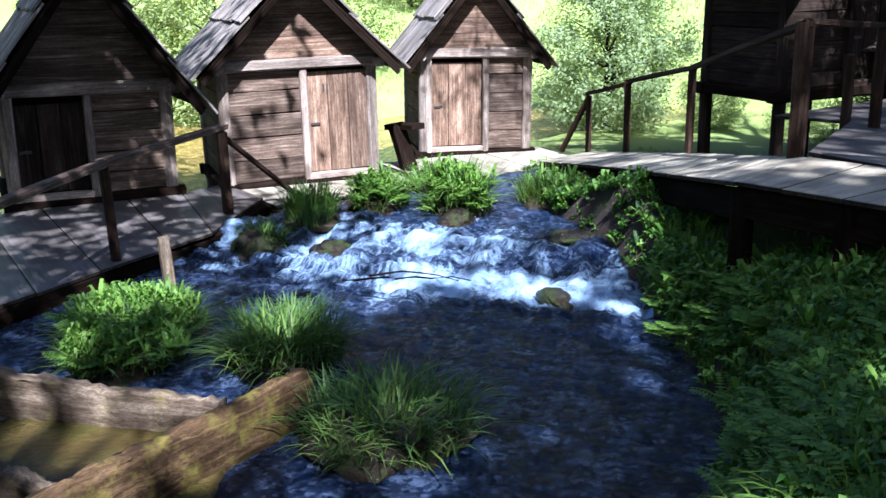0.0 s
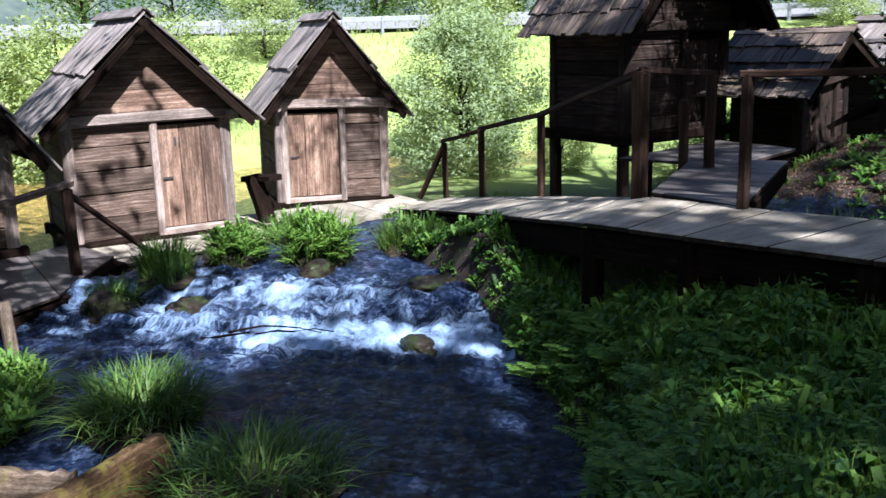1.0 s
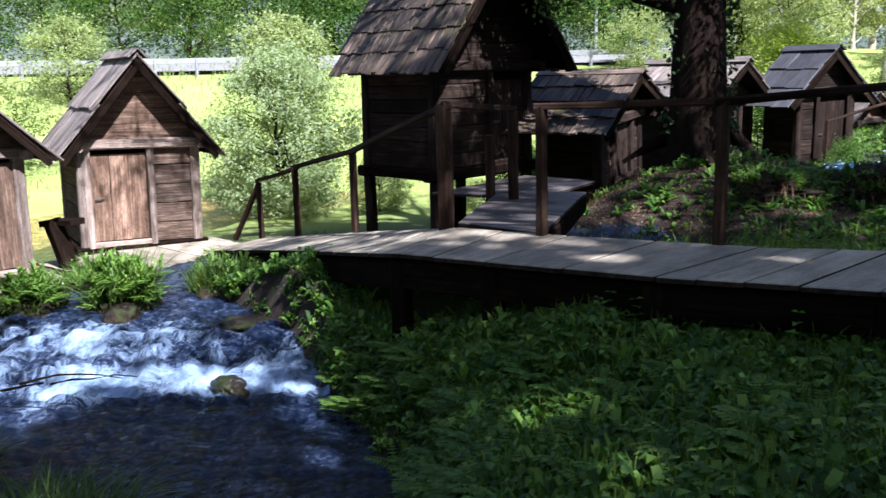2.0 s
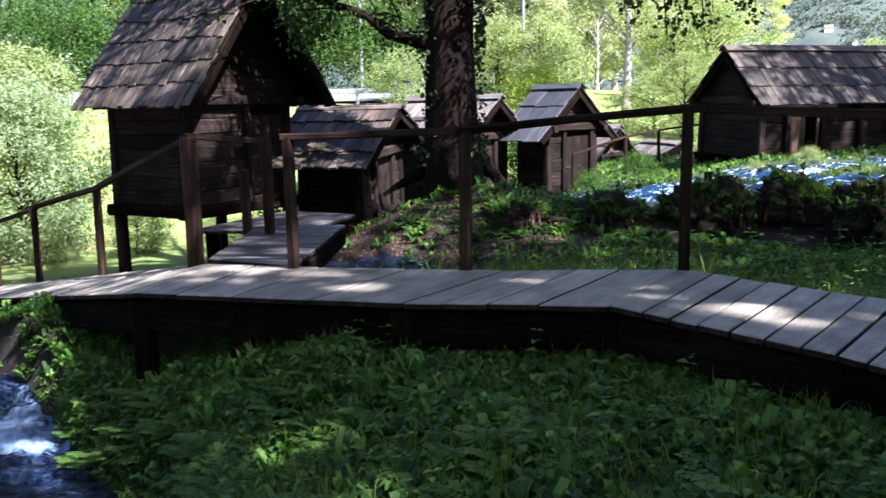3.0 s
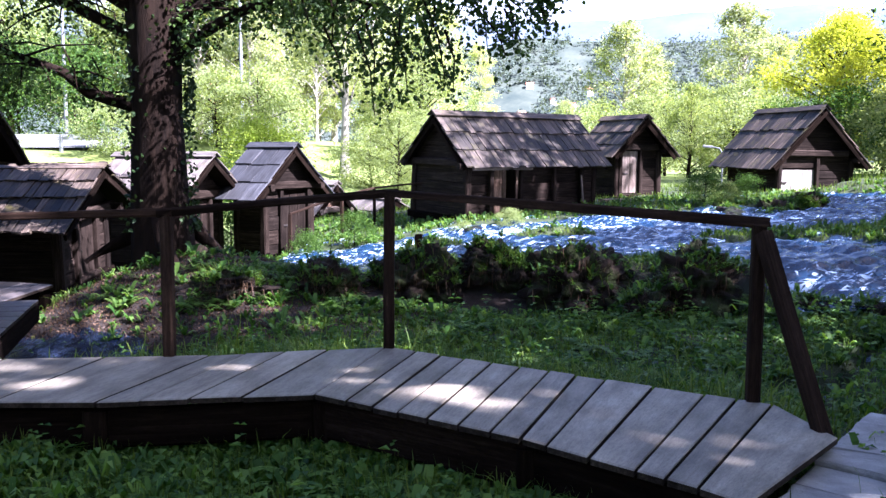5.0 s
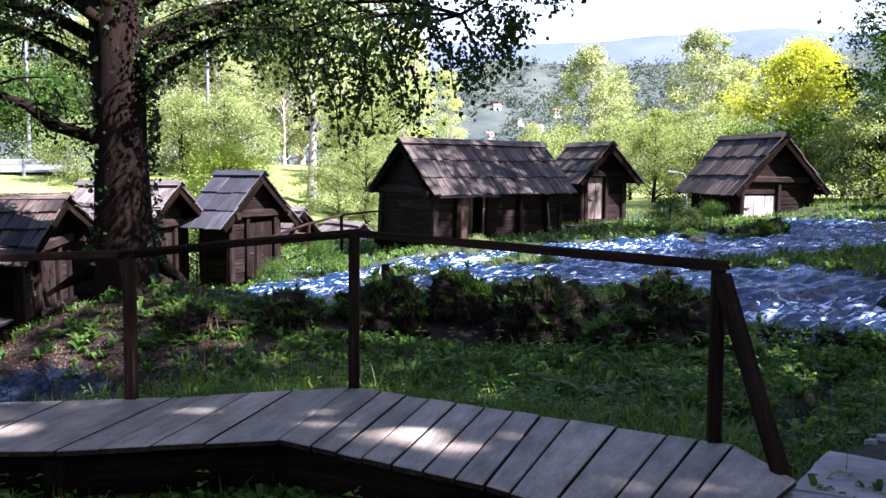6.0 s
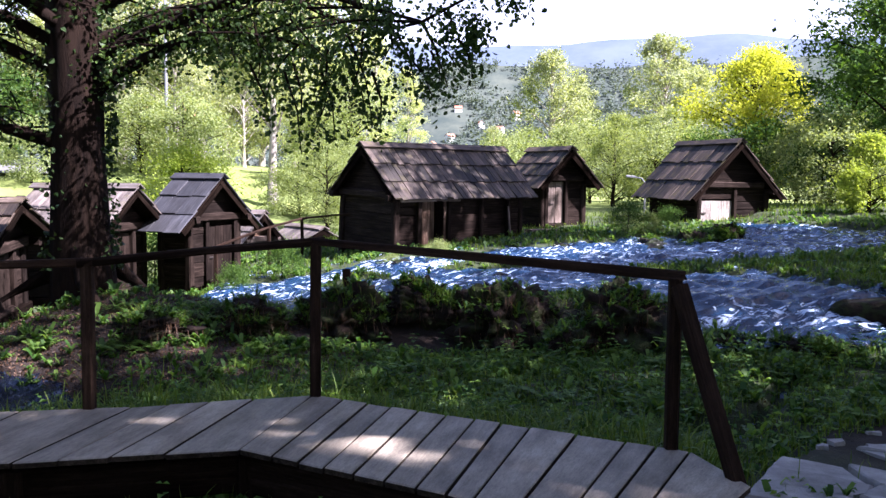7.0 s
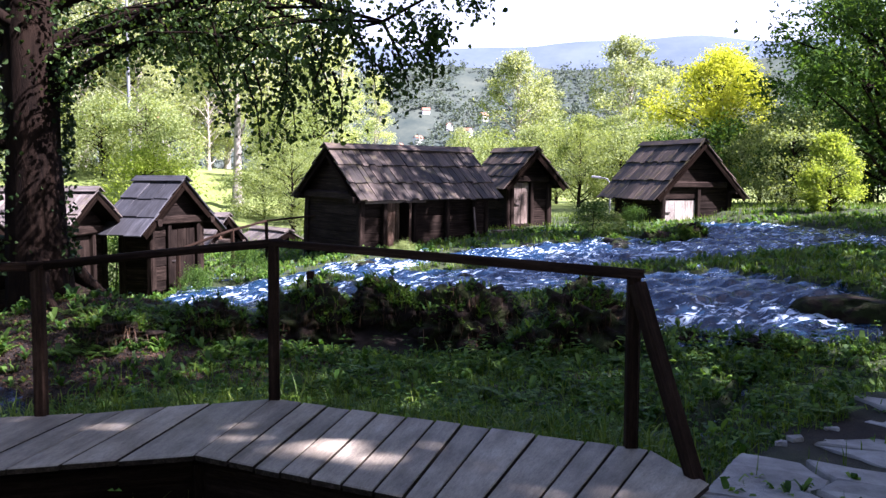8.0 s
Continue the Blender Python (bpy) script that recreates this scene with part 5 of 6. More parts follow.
def blades(base, height, width, rng, bend=0.45):
    n = len(base)
    h = (height * rng.uniform(0.5, 1.3, n))[:, None]
    a = rng.uniform(0, 2 * math.pi, n)
    side = np.stack([np.cos(a), np.sin(a), 0 * a], 1)
    out_ = np.stack([-np.sin(a), np.cos(a), 0 * a], 1) * (bend * rng.uniform(0.1, 1.2, n))[:, None]
    w = (width * rng.uniform(0.6, 1.3, n))[:, None]
    up = np.array([0, 0, 1.0])
    m = base + out_ * h * 0.3 + up * h * 0.6
    t = base + out_ * h + up * h * (1 - 0.35 * np.abs(out_).sum(1)[:, None])
    v = np.stack([base - side * w / 2, base + side * w / 2, m + side * w * 0.4, m - side * w * 0.4, t], 1).reshape(-1, 3)
    i = 5 * np.arange(n)[:, None]
    f = np.concatenate([i + [0, 1, 2], i + [0, 2, 3], i + [3, 2, 4]])
    return v, f


def arching(base, height, width, rng, reach=1.0, steps=4, tufted=True):
    """Long grass that rises and bends over in a curve."""
    n = len(base)
    h = (height * rng.uniform(0.45, 1.3, n))[:, None]
    a = rng.uniform(0, 2 * math.pi, n)
    # blades lean outwards from the tuft's middle
    if tufted:
        a = np.arctan2(base[:, 1], base[:, 0]) + rng.normal(0, 0.9, n)
    o = np.stack([np.cos(a), np.sin(a), 0 * a], 1)
    sd = np.stack([-np.sin(a), np.cos(a), 0 * a], 1)
    k = (reach * rng.uniform(0.25, 1.5, n))[:, None]
    w = (width * rng.uniform(0.6, 1.3, n))[:, None]
    rows = []
    for i in range(steps + 1):
        s = i / steps
        p = base + o * h * k * s ** 1.5 + np.array([0, 0, 1.0]) * h * (s - 0.52 * np.minimum(k, 1.4) * s ** 2.4)
        e = sd * w * 0.5 * (1 - s ** 2) ** 0.7
        rows += [p - e, p + e]
    v = np.stack(rows, 1).reshape(-1, 3)
    i = 2 * (steps + 1) * np.arange(n)[:, None]
    f = np.concatenate([np.concatenate([i + [2 * q, 2 * q + 1, 2 * q + 3], i + [2 * q, 2 * q + 3, 2 * q + 2]]) for q in range(steps)])
    return v, f


def rosettes(base, size, rng, count=7, narrow=0.42, rise=0.6):
    """Herbs: long folded leaves that rise from one root and bend over."""
    n = len(base)
    b = np.repeat(base, count, 0)
    s = np.repeat(size * rng.uniform(0.6, 1.35, n), count)[:, None] * rng.uniform(0.6, 1.2, (n * count, 1))
    a = rng.uniform(0, 2 * math.pi, n * count)
    o = np.stack([np.cos(a), np.sin(a), 0 * a], 1)
    side = np.stack([-np.sin(a), np.cos(a), 0 * a], 1)
    lift = rise * rng.uniform(0.4, 1.6, (n * count, 1))
    up = np.array([0, 0, 1.0])
    p1 = b + o * s * 0.30 + up * s * lift * 0.55
    p2 = b + o * s * 0.66 + up * s * lift * 0.92
    p3 = b + o * s * 1.0 + up * s * lift * 0.78
    w = s * narrow
    v = np.stack([b, p1 + side * w * 0.46 + up * w * 0.12, p1 - side * w * 0.46 + up * w * 0.12, p2 + side * w * 0.36 + up * w * 0.08, p2 - side * w * 0.36 + up * w * 0.08, p3], 1).reshape(-1, 3)
    i = 6 * np.arange(n * count)[:, None]
    f = np.concatenate([i + [0, 1, 2], i + [1, 3, 4], i + [1, 4, 2], i + [3, 5, 4]])
    return v, f


def stalks(base, height, size, rng, tiers=5):
    """Upright herbs: pairs of broad pointed leaves at several heights up a stalk."""
    n = len(base)
    tops = height * rng.uniform(0.5, 1.3, n)
    lean = rng.normal(0, 0.12, (n, 2))
    turn = rng.uniform(0, math.pi, n)
    pieces = []
    for k in range(tiers):
        u = (k + 1) / tiers
        root = base + np.stack([lean[:, 0] * tops * u, lean[:, 1] * tops * u, tops * u], 1)
        a = turn + k * math.pi / 2
        for side in (0, math.pi):
            o = np.stack([np.cos(a + side), np.sin(a + side), 0 * a], 1)
            sd = np.stack([-o[:, 1], o[:, 0], 0 * a], 1)
            ln = (size * (1.25 - 0.6 * u) * rng.uniform(0.75, 1.25, n))[:, None]
            up = np.array([0, 0, 1.0]) * rng.uniform(-0.1, 0.5, n)[:, None]
            mid = root + o * ln * 0.45 + up * ln * 0.5
            tip = root + o * ln + up * ln * 0.3 - np.array([0, 0, 0.12]) * ln
            pieces.append(np.stack([root, mid + sd * ln * 0.3 + up * ln * 0.1, tip, mid - sd * ln * 0.3 + up * ln * 0.1], 1).reshape(-1, 3))
    v = np.concatenate(pieces)
    i = 4 * np.arange(len(v) // 4)[:, None]
    return v, np.concatenate([i + [0, 1, 2], i + [0, 2, 3]])


def scatter(n, x0, x1, y0, y1, rng, density=None, dry=True):
    x, y = rng.uniform(x0, x1, n), rng.uniform(y0, y1, n)
    keep = np.ones(n, bool)
    if dry:
        keep &= ~wet(x, y)
    if density is not None:
        keep &= rng.uniform(0, 1, n) < density(x, y)
    x, y = x[keep], y[keep]
    return np.stack([x, y, ground_z(x, y) - 0.01], 1)


def off_paths(x, y):
    """1 where plants may grow: not on the stone path or the trodden earth."""
    d = np.ones(np.shape(x))
    d = d * np.where((path_side(x, y) > -0.12 + 0.42 * smooth((y - 5.5) / 0.6)) & (path_side(x, y) < 2.6) & (y < 7.2), 0.02, 1.0)
    deck_front = np.interp(x, [-9.6, -7, -4.15, -2.6, -1.09, 0.05, 0.95], [7.2, 6.1, 4.5, 4.45, 4.8, 4.2, 3.55])
    under = (y > deck_front + 0.25) & (y < deck_front + 1.0) & (x < 1.3)
    return np.where(under, 0.12, d) * (1 - 0.93 * bare(x, y) * (y > 7.3))


def edge_of_deck(n, rng):
    """Roots of the taller plants that crowd up to the walkway's front edge."""
    x = -2.4 - 2.9 * rng.uniform(0, 1, n) ** 1.4
    y = np.interp(x, [-9.6, -7, -4.15, -2.6, -1.09, 0.05, 0.95], [7.2, 6.1, 4.5, 4.45, 4.8, 4.2, 3.55]) - np.abs(rng.normal(0.0, 0.3, n))
    return np.stack([x, y, ground_z(x, y) - 0.01], 1)[~wet(x, y)]


def stream_edge(n, rng):
    """Roots along the bank of the lower stream, where plants hang over the water."""
    y = rng.uniform(-0.5, 4.7, n)
    x = bank_x(y) + rng.normal(0.12, 0.16, n)
    return np.stack([x, y, np.maximum(ground_z(x, y), lower_water(x, y)) - 0.01], 1)


def clumpy(x, y):
    return off_paths(x, y) * np.clip(0.25 + 1.1 * wave(x, y, 2.6, 3.0), 0.04, 1)


def stuff(name, label, category, v, f, mat):
    return tagged(new(name, mesh_of(name, v, f, mat)), label, category, kind="stuff")


rg = np.random.default_rng(41)
patch = lambda x, y: off_paths(x, y) * (0.45 + 0.55 * (wave(x, y, 2.2, 1.0) > -0.15))
v1, f1 = blades(scatter(50000, -8.0, 4.0, 0.4, 5.2, rg, patch), 0.15, 0.006, rg)
stuff("bank_grass", "long green grass on the shaded bank", "grass", v1, f1, GRASS)
v1, f1 = joined([rosettes(scatter(5600, -6.5, -1.6, 0.6, 4.9, rg, patch), 0.07, rg, 7, 0.5, 0.9), rosettes(scatter(1500, -6.5, -1.6, 0.8, 4.6, rg, patch), 0.075, rg, 7, 0.36, 1.2), rosettes(scatter(9000, -6.5, 3.0, 0.6, 4.9, rg, patch), 0.045, rg, 6, 0.65, 0.6), rosettes(scatter(5600, -1.8, 2.5, 1.8, 4.9, rg, patch), 0.068, rg, 6, 0.62, 0.9), stalks(scatter(420, -5.6, 1.6, 1.2, 4.6, rg, clumpy), 0.24, 0.075, rg), rosettes(stream_edge(900, rg), 0.085, rg, 7, 0.5, 0.7), rosettes(edge_of_deck(60, rg), 0.09, rg, 7, 0.42, 1.2), rosettes(edge_of_deck(1100, rg), 0.085, rg, 7, 0.5, 1.0)])
v0, f0 = joined([arching(scatter(9000, -6.0, 2.4, 0.9, 4.8, rg, clumpy), 0.21, 0.008, rg, 0.9, 3, False), arching(edge_of_deck(2600, rg), 0.22, 0.009, rg, 0.8, 3, False), arching(stream_edge(2600, rg), 0.2, 0.009, rg, 1.1, 3, False)])
stuff("deck_grass", "tall grass crowding the walkway's edge", "grass", v0, f0, GRASS)
stuff("bank_herbs", "broad-leaved herbs crowding the shaded bank", "herbs", v1, f1, HERB)
v1, f1 = joined([blades(scatter(34000, -5.0, 8.5, 5.0, 10.8, rg, off_paths), 0.11, 0.008, rg, 0.8), arching(scatter(24000, -5.0, 8.5, 5.0, 9.4, rg, clumpy), 0.2, 0.010, rg, 0.9, 2, False)])
stuff("strip_grass", "rough grass between the walkway and the rapids", "grass", v1, f1, GRASS)
v1, f1 = joined([rosettes(scatter(9000, -4.5, 7.0, 5.4, 10.9, rg, off_paths), 0.055, rg, 6, 0.6), rosettes(scatter(4200, -4.0, 6.0, 5.8, 10.2, rg, clumpy), 0.085, rg, 7, 0.5, 0.8), stalks(scatter(900, -4.0, 5.5, 5.9, 9.3, rg, clumpy), 0.26, 0.085, rg), rosettes(scatter(380, -4.6, 4.2, 8.3, 10.3, rg), 0.09, rg, 7, 0.45, 0.8)])
stuff("strip_herbs", "leafy herbs and nettles before the rapids", "herbs", v1, f1, HERB)
def behind_deck(n, rng, depth=0.8):
    x = rng.uniform(-3.3, 1.6, n)
    y = np.interp(x, [-3.3, -2.0, -0.9, 0.35, 1.4], [5.5, 5.75, 6.1, 5.6, 5.15]) + 0.05 + np.abs(rng.normal(0, depth, n))
    ok = (y < 8.2) & ~wet(x, y)
    return np.stack([x, y, ground_z(x, y) - 0.01], 1)[ok]


v1, f1 = joined([rosettes(behind_deck(1500, rg), 0.085, rg, 7, 0.5, 0.9), stalks(behind_deck(220, rg), 0.22, 0.08, rg), rosettes(scatter(420, -6.0, -0.5, 7.4, 10.2, rg, lambda x, y: 0.25 + 0.75 * (wave(x, y, 3.1, 5.0) > 0.1)), 0.06, rg, 6, 0.5, 0.8), rosettes(scatter(70, -6.0, -0.5, 7.4, 10.0, rg), 0.075, rg, 7, 0.36, 1.0), rosettes(scatter(1100, -3.0, 5.0, 8.6, 9.8, rg), 0.065, rg, 6, 0.5, 0.8)])
stuff("lush_herbs", "bright leafy herbs along the walkway", "herbs", v1, f1, HERB)
v1, f1 = arching(behind_deck(9000, rg), 0.24, 0.010, rg, 0.8, 3, False)
va, fa = arching(behind_deck(2600, rg, 0.3), 0.36, 0.012, rg, 0.7, 4, False)
v1, f1 = joined([(v1, f1), (va, fa)])
stuff("lush_grass", "long bright grass along the walkway", "grass", v1, f1, GRASS)
v1, f1 = arching(scatter(38000, -2.5, 9.5, 9.9, 15.2, rg), 0.11, 0.012, rg, 1.0, 2, False)
stuff("island_grass", "thick grass on the low islands in the rapids", "grass", v1, f1, GRASS)
v1, f1 = blades(scatter(28000, -8.0, 12.0, 10.5, 24.0, rg), 0.13, 0.016, rg)
stuff("upper_grass", "bright grass on the islands and round the mills", "grass", v1, f1, GRASS)
v1, f1 = rosettes(scatter(5200, -7.0, 10.0, 10.8, 20.0, rg), 0.085, rg, 7, 0.5, 0.8)
stuff("upper_herbs", "low herbs along the rapids", "herbs", v1, f1, HERB)
v1, f1 = blades(scatter(16000, -36.0, -11.5, 4.0, 36.0, rg, lambda x, y: 1.0 * (x < -17)), 0.22, 0.035, rg)
stuff("meadow_grass", "sunlit meadow grass across the river", "grass", v1, f1, FRESH)
v1, f1 = joined([rosettes(scatter(1900, -10.6, -5.2, 4.7, 8.0, rg), 0.06, rg, 7, 0.5, 0.7), rosettes(scatter(900, -7.6, -5.0, 4.5, 6.2, rg), 0.07, rg, 7, 0.45, 0.9), rosettes(scatter(200, -7.4, -5.0, 4.6, 5.8, rg), 0.1, rg, 6, 0.36, 1.0)])
stuff("ramp_herbs", "leafy herbs below the sloping end of the walkway", "herbs", v1, f1, HERB)
v1, f1 = arching(scatter(9000, -11.0, -5.0, 4.8, 10.5, rg), 0.13, 0.012, rg, 0.8, 2, False)
stuff("ramp_grass", "grass below the sloping end of the walkway", "grass", v1, f1, GRASS)


def ferns(base, size, rng, fronds=6, pairs=9):
    """Ferny plants: arching fronds with two rows of narrow leaflets."""
    vs = []
    for b in base:
        k = size * rng.uniform(0.7, 1.3)
        for fr in range(fronds):
            a = rng.uniform(0, 2 * math.pi)
            o, sd = np.array([math.cos(a), math.sin(a), 0]), np.array([-math.sin(a), math.cos(a), 0])
            lift = rng.uniform(0.5, 1.1)
            for j in range(2, pairs + 2):
                u = j / (pairs + 2)
                p = b + o * k * u + np.array([0, 0, 1]) * k * lift * (u - 0.55 * u * u)
                ll, lw = k * 0.34 * (1 - u) ** 0.6 + 0.01, k * 0.065
                for sgn in (-1, 1):
                    tip = p + sd * sgn * ll + o * ll * 0.5 - np.array([0, 0, ll * 0.15])
                    m = (p + tip) / 2
                    vs.append([p, m + o * lw, tip, m - o * lw])
    v = np.array(vs)
    return v.reshape(-1, 3), np.arange(len(v) * 4).reshape(-1, 4)


v1, f1 = ferns(np.concatenate([scatter(380, -5.5, -1.0, 1.2, 4.7, rg, patch), edge_of_deck(60, rg), stream_edge(110, rg), scatter(40, -1.0, 1.6, 2.6, 4.2, rg, patch), scatter(70, -4, 5, 6.0, 10.0, rg, off_paths), scatter(60, -4.5, 2.5, 8.2, 9.9, rg)]), 0.2, rg)
stuff("fern_growth", "ferny plants scattered over the bank", "ferns", v1, f1, FROND)


# ---- stones, tufts and timber in the stream ----
def boulder(name, label, at, size, mat, seed, category="stone", group="", rough=1.0):
    rng = np.random.default_rng(seed)
    bm = bmesh.new()
    bmesh.ops.create_icosphere(bm, subdivisions=5 if rough > 1 else 4, radius=1.0)
    off = Vector(rng.uniform(-50, 50, 3))
    for p in bm.verts:
        q = p.co.copy()
        k = 1 + 0.34 * noise.noise(q * 1.3 + off) + rough * (0.20 * noise.noise(q * 3.1 + off) + 0.13 * noise.noise(q * 7.0 + off) + 0.07 * noise.noise(q * 15.0 + off) - (rough > 1) * (0.11 * abs(noise.noise(q * 9.0 - off)) + 0.07 * abs(noise.noise(q * 21.0 - off))))
        p.co = Vector((q.x * size[0], q.y * size[1], q.z * size[2])) * k
    for f in bm.faces:
        f.smooth = True
    me = bpy.data.meshes.new(name)
    bm.to_mesh(me)
    bm.free()
    me.materials.append(mat)
    ob = new(name, me)
    ob.matrix_world = pose(*at, 0, 0, rng.uniform(0, 360))
    return tagged(ob, label, category, group) if label else ob


def tuft(x, y, r, n, h, seed, label, herbs=0):
    rng = np.random.default_rng(seed)
    z = float(lower_water(x, y))
    ob = thing("grass_tuft", label, "grass tuft", "tufts in the stream", at=pose(x, y, z))
    bm = bmesh.new()
    bmesh.ops.create_icosphere(bm, subdivisions=3, radius=1.0)
    for p in bm.verts:
        q = p.co.copy()
        p.co = Vector((q.x * r, q.y * r, q.z * 0.16)) * (1 + 0.35 * noise.noise(q * 1.9 + Vector((seed, 0, 0))))
    part("mound", bm, WETSTONE, ob, "wet mossy mound")
    a, d = rng.uniform(0, 2 * math.pi, n), r * 0.95 * np.sqrt(rng.uniform(0, 1, n))
    base = np.stack([np.cos(a) * d, np.sin(a) * d, 0.13 * (1 - (d / r) ** 2) - 0.02], 1)
    v, f = arching(base[::2], h * 1.05, 0.014, rng, 0.5 if 0 < herbs < 60 else 0.85)
    put("grass", mesh_of("grass", v, f, SHADED_GRASS), ob)
    if herbs:
        v, f = rosettes(np.repeat(base[:herbs], 3, 0) + rng.normal(0, 0.03, (3 * herbs, 3)) + np.array([0, 0, 1]) * rng.uniform(0, 0.6 * h, (3 * herbs, 1)), 0.075, rng, 5, 0.36, 1.2)
        put("foliage", mesh_of("foliage", v, f, FROND), ob)
        if herbs > 60:
            v, f = ferns(base[: herbs // 3] + np.array([0, 0, 1]) * rng.uniform(0.03, 0.5 * h, (herbs // 3, 1)), 0.2, rng, 5, 7)
            put("fronds", mesh_of("fronds", v, f, FROND), ob)
    return ob


tuft(-5.85, 1.95, 0.42, 1900, 0.34, 51, "dense tuft of long grass standing in the stream")
tuft(-7.0, 1.2, 0.5, 2000, 0.26, 52, "leafy tuft round a short stake in the stream", 150)
tuft(-6.5, 1.0, 0.4, 1200, 0.28, 57, "leafy tuft of grass and herbs in the stream", 80)
tuft(-4.45, 2.0, 0.5, 1500, 0.31, 53, "arching tuft of grass trailing into the stream")
tuft(-8.8, 3.5, 0.27, 1300, 0.36, 54, "upright grass tuft beside white water", 10)
tuft(-8.75, 4.3, 0.3, 450, 0.34, 55, "grass and herb tuft beside white water", 90)
tuft(-8.0, 4.85, 0.32, 650, 0.55, 56, "tall leafy tuft above white water", 130)
tuft(-7.8, 5.95, 0.4, 1400, 0.26, 58, "low grass tuft near the walkway's end", 22)
tuft(-9.2, 5.3, 0.35, 1000, 0.26, 59, "low grass tuft near the mills", 25)
tuft(-7.2, -0.2, 0.3, 500, 0.22, 60, "small grass tuft by the platform")
tuft(-8.6, 2.9, 0.2, 500, 0.25, 61, "mossy stump with pale grass at the platform's edge")
for i, (x, y, s) in enumerate(((-5.72, 4.28, (0.2, 0.12, 0.08)), (-7.7, 4.6, (0.17, 0.15, 0.14)), (-6.55, 5.15, (0.26, 0.18, 0.09)), (-8.0, 3.35, (0.14, 0.2, 0.1)), (-8.5, 2.75, (0.22, 0.2, 0.22)))):
    boulder("stone", "wet brown stone breaking the stream", (x, y, float(lower_water(x, y)) - 0.02), s, WETSTONE, 70 + i, group="stones in the stream")
MOUNDS = ((0.5, 9.7, (0.6, 0.5, 0.5), 0.5), (1.75, 9.7, (0.62, 0.5, 0.48), 0.7), (-1.2, 9.75, (0.55, 0.45, 0.36), 0.8), (-2.2, 9.5, (0.5, 0.4, 0.24), 0.6), (2.75, 9.25, (0.4, 0.35, 0.2), 0.6), (-0.35, 10.0, (0.45, 0.4, 0.3), 1.2), (3.5, 9.0, (0.36, 0.26, 0.12), 0.4), (-3.0, 8.9, (0.4, 0.3, 0.16), 0.5), (1.15, 9.15, (0.32, 0.28, 0.2), 0.8), (4.25, 16.65, (0.42, 0.35, 0.3), 1.7), (4.8, 16.95, (0.35, 0.3, 0.3), 1.3), (3.5, 17.05, (0.4, 0.3, 0.2), 2.0))
for i, (x, y, s, green) in enumerate(MOUNDS):
    rock = thing("tufa_mound", "dark brown craggy tufa mound with herbs and grass", "boulder", "mounds along the rapids", at=pose(x, y, float(ground_z(x, y)) + 0.02))
    lump = boulder("rock", "", (0, 0, 0), s, TUFA, 80 + i, rough=1.7)
    lump.parent = rock
    rg2 = np.random.default_rng(300 + i)
    co = np.array([p.co[:] for p in lump.data.vertices]) @ np.array(lump.matrix_basis.to_3x3()).T
    up_ = co[(co[:, 2] > 0.1 * s[2])]
    # herbs root in hollows and on ledges, in patches
    up_ = up_[wave(up_[:, 0] + x, up_[:, 1] + up_[:, 2], 5.0, i) > 0.0]
    pick = up_[rg2.integers(0, len(up_), int(520 * green))]
    va, fa = joined([rosettes(pick, 0.045, rg2, 6, 0.5, 0.6), rosettes(pick[::12], 0.09, rg2, 6, 0.4, 0.8)])
    tagged(put("herb_cover", mesh_of("herb_cover", va, fa, HERB), rock), kind="stuff")
    pick = up_[rg2.integers(0, len(up_), int(420 * green))]
    va, fa = arching(pick, 0.17, 0.009, rg2, 1.0, 3)
    tagged(put("grass_cover", mesh_of("grass_cover", va, fa, GRASS), rock), kind="stuff")
    front_ = co[(co[:, 1] < -0.2 * s[1]) & (co[:, 2] > -0.1 * s[2])]
    va, fa = arching(front_[rg2.integers(0, len(front_), 260)] + np.array([0, -0.02, 0]), -0.16, 0.006, rg2, 0.35, 3, False)
    tagged(put("root_fringe", mesh_of("root_fringe", va, fa, LITTER), rock, None, "dry brown roots hanging from the mound"), kind="stuff")
for i, (x, y, s) in enumerate(((5.2, 9.9, (1.0, 0.4, 0.34)), (6.5, 9.7, (0.8, 0.5, 0.34)))):
    ledge = boulder("stone_ledge", "flat-topped brown stone ledge beside the rapids", (x, y, float(upper_water(x, 10.6)) - 0.26), s, TUFA, 95 + i, group="ledges")
    for p in ledge.data.vertices:
        p.co.z = min(p.co.z, s[2] * (0.62 + 0.05 * math.sin(p.co.x * 9)))
    ledge.matrix_world = pose(*ledge.matrix_world.translation, 0, 0, -8 + 11 * i)
for i in range(26):
    x, y = random.uniform(-3, 9), random.uniform(10.8, 18.5)
    if wet(np.array([x]), np.array([y]))[0]:
        r = random.uniform(0.1, 0.28)
        boulder("stone", "dark wet stone in the rapids", (x, y, float(upper_water(x, y)) - 0.03), (r, r * 0.8, r * 0.55), WETSTONE, 100 + i, group="stones in the rapids")

# wooden flume of split logs
flume = thing("log_flume", "mossy flume of split logs carrying shallow water", "flume", at=pose(0, 0, 0))


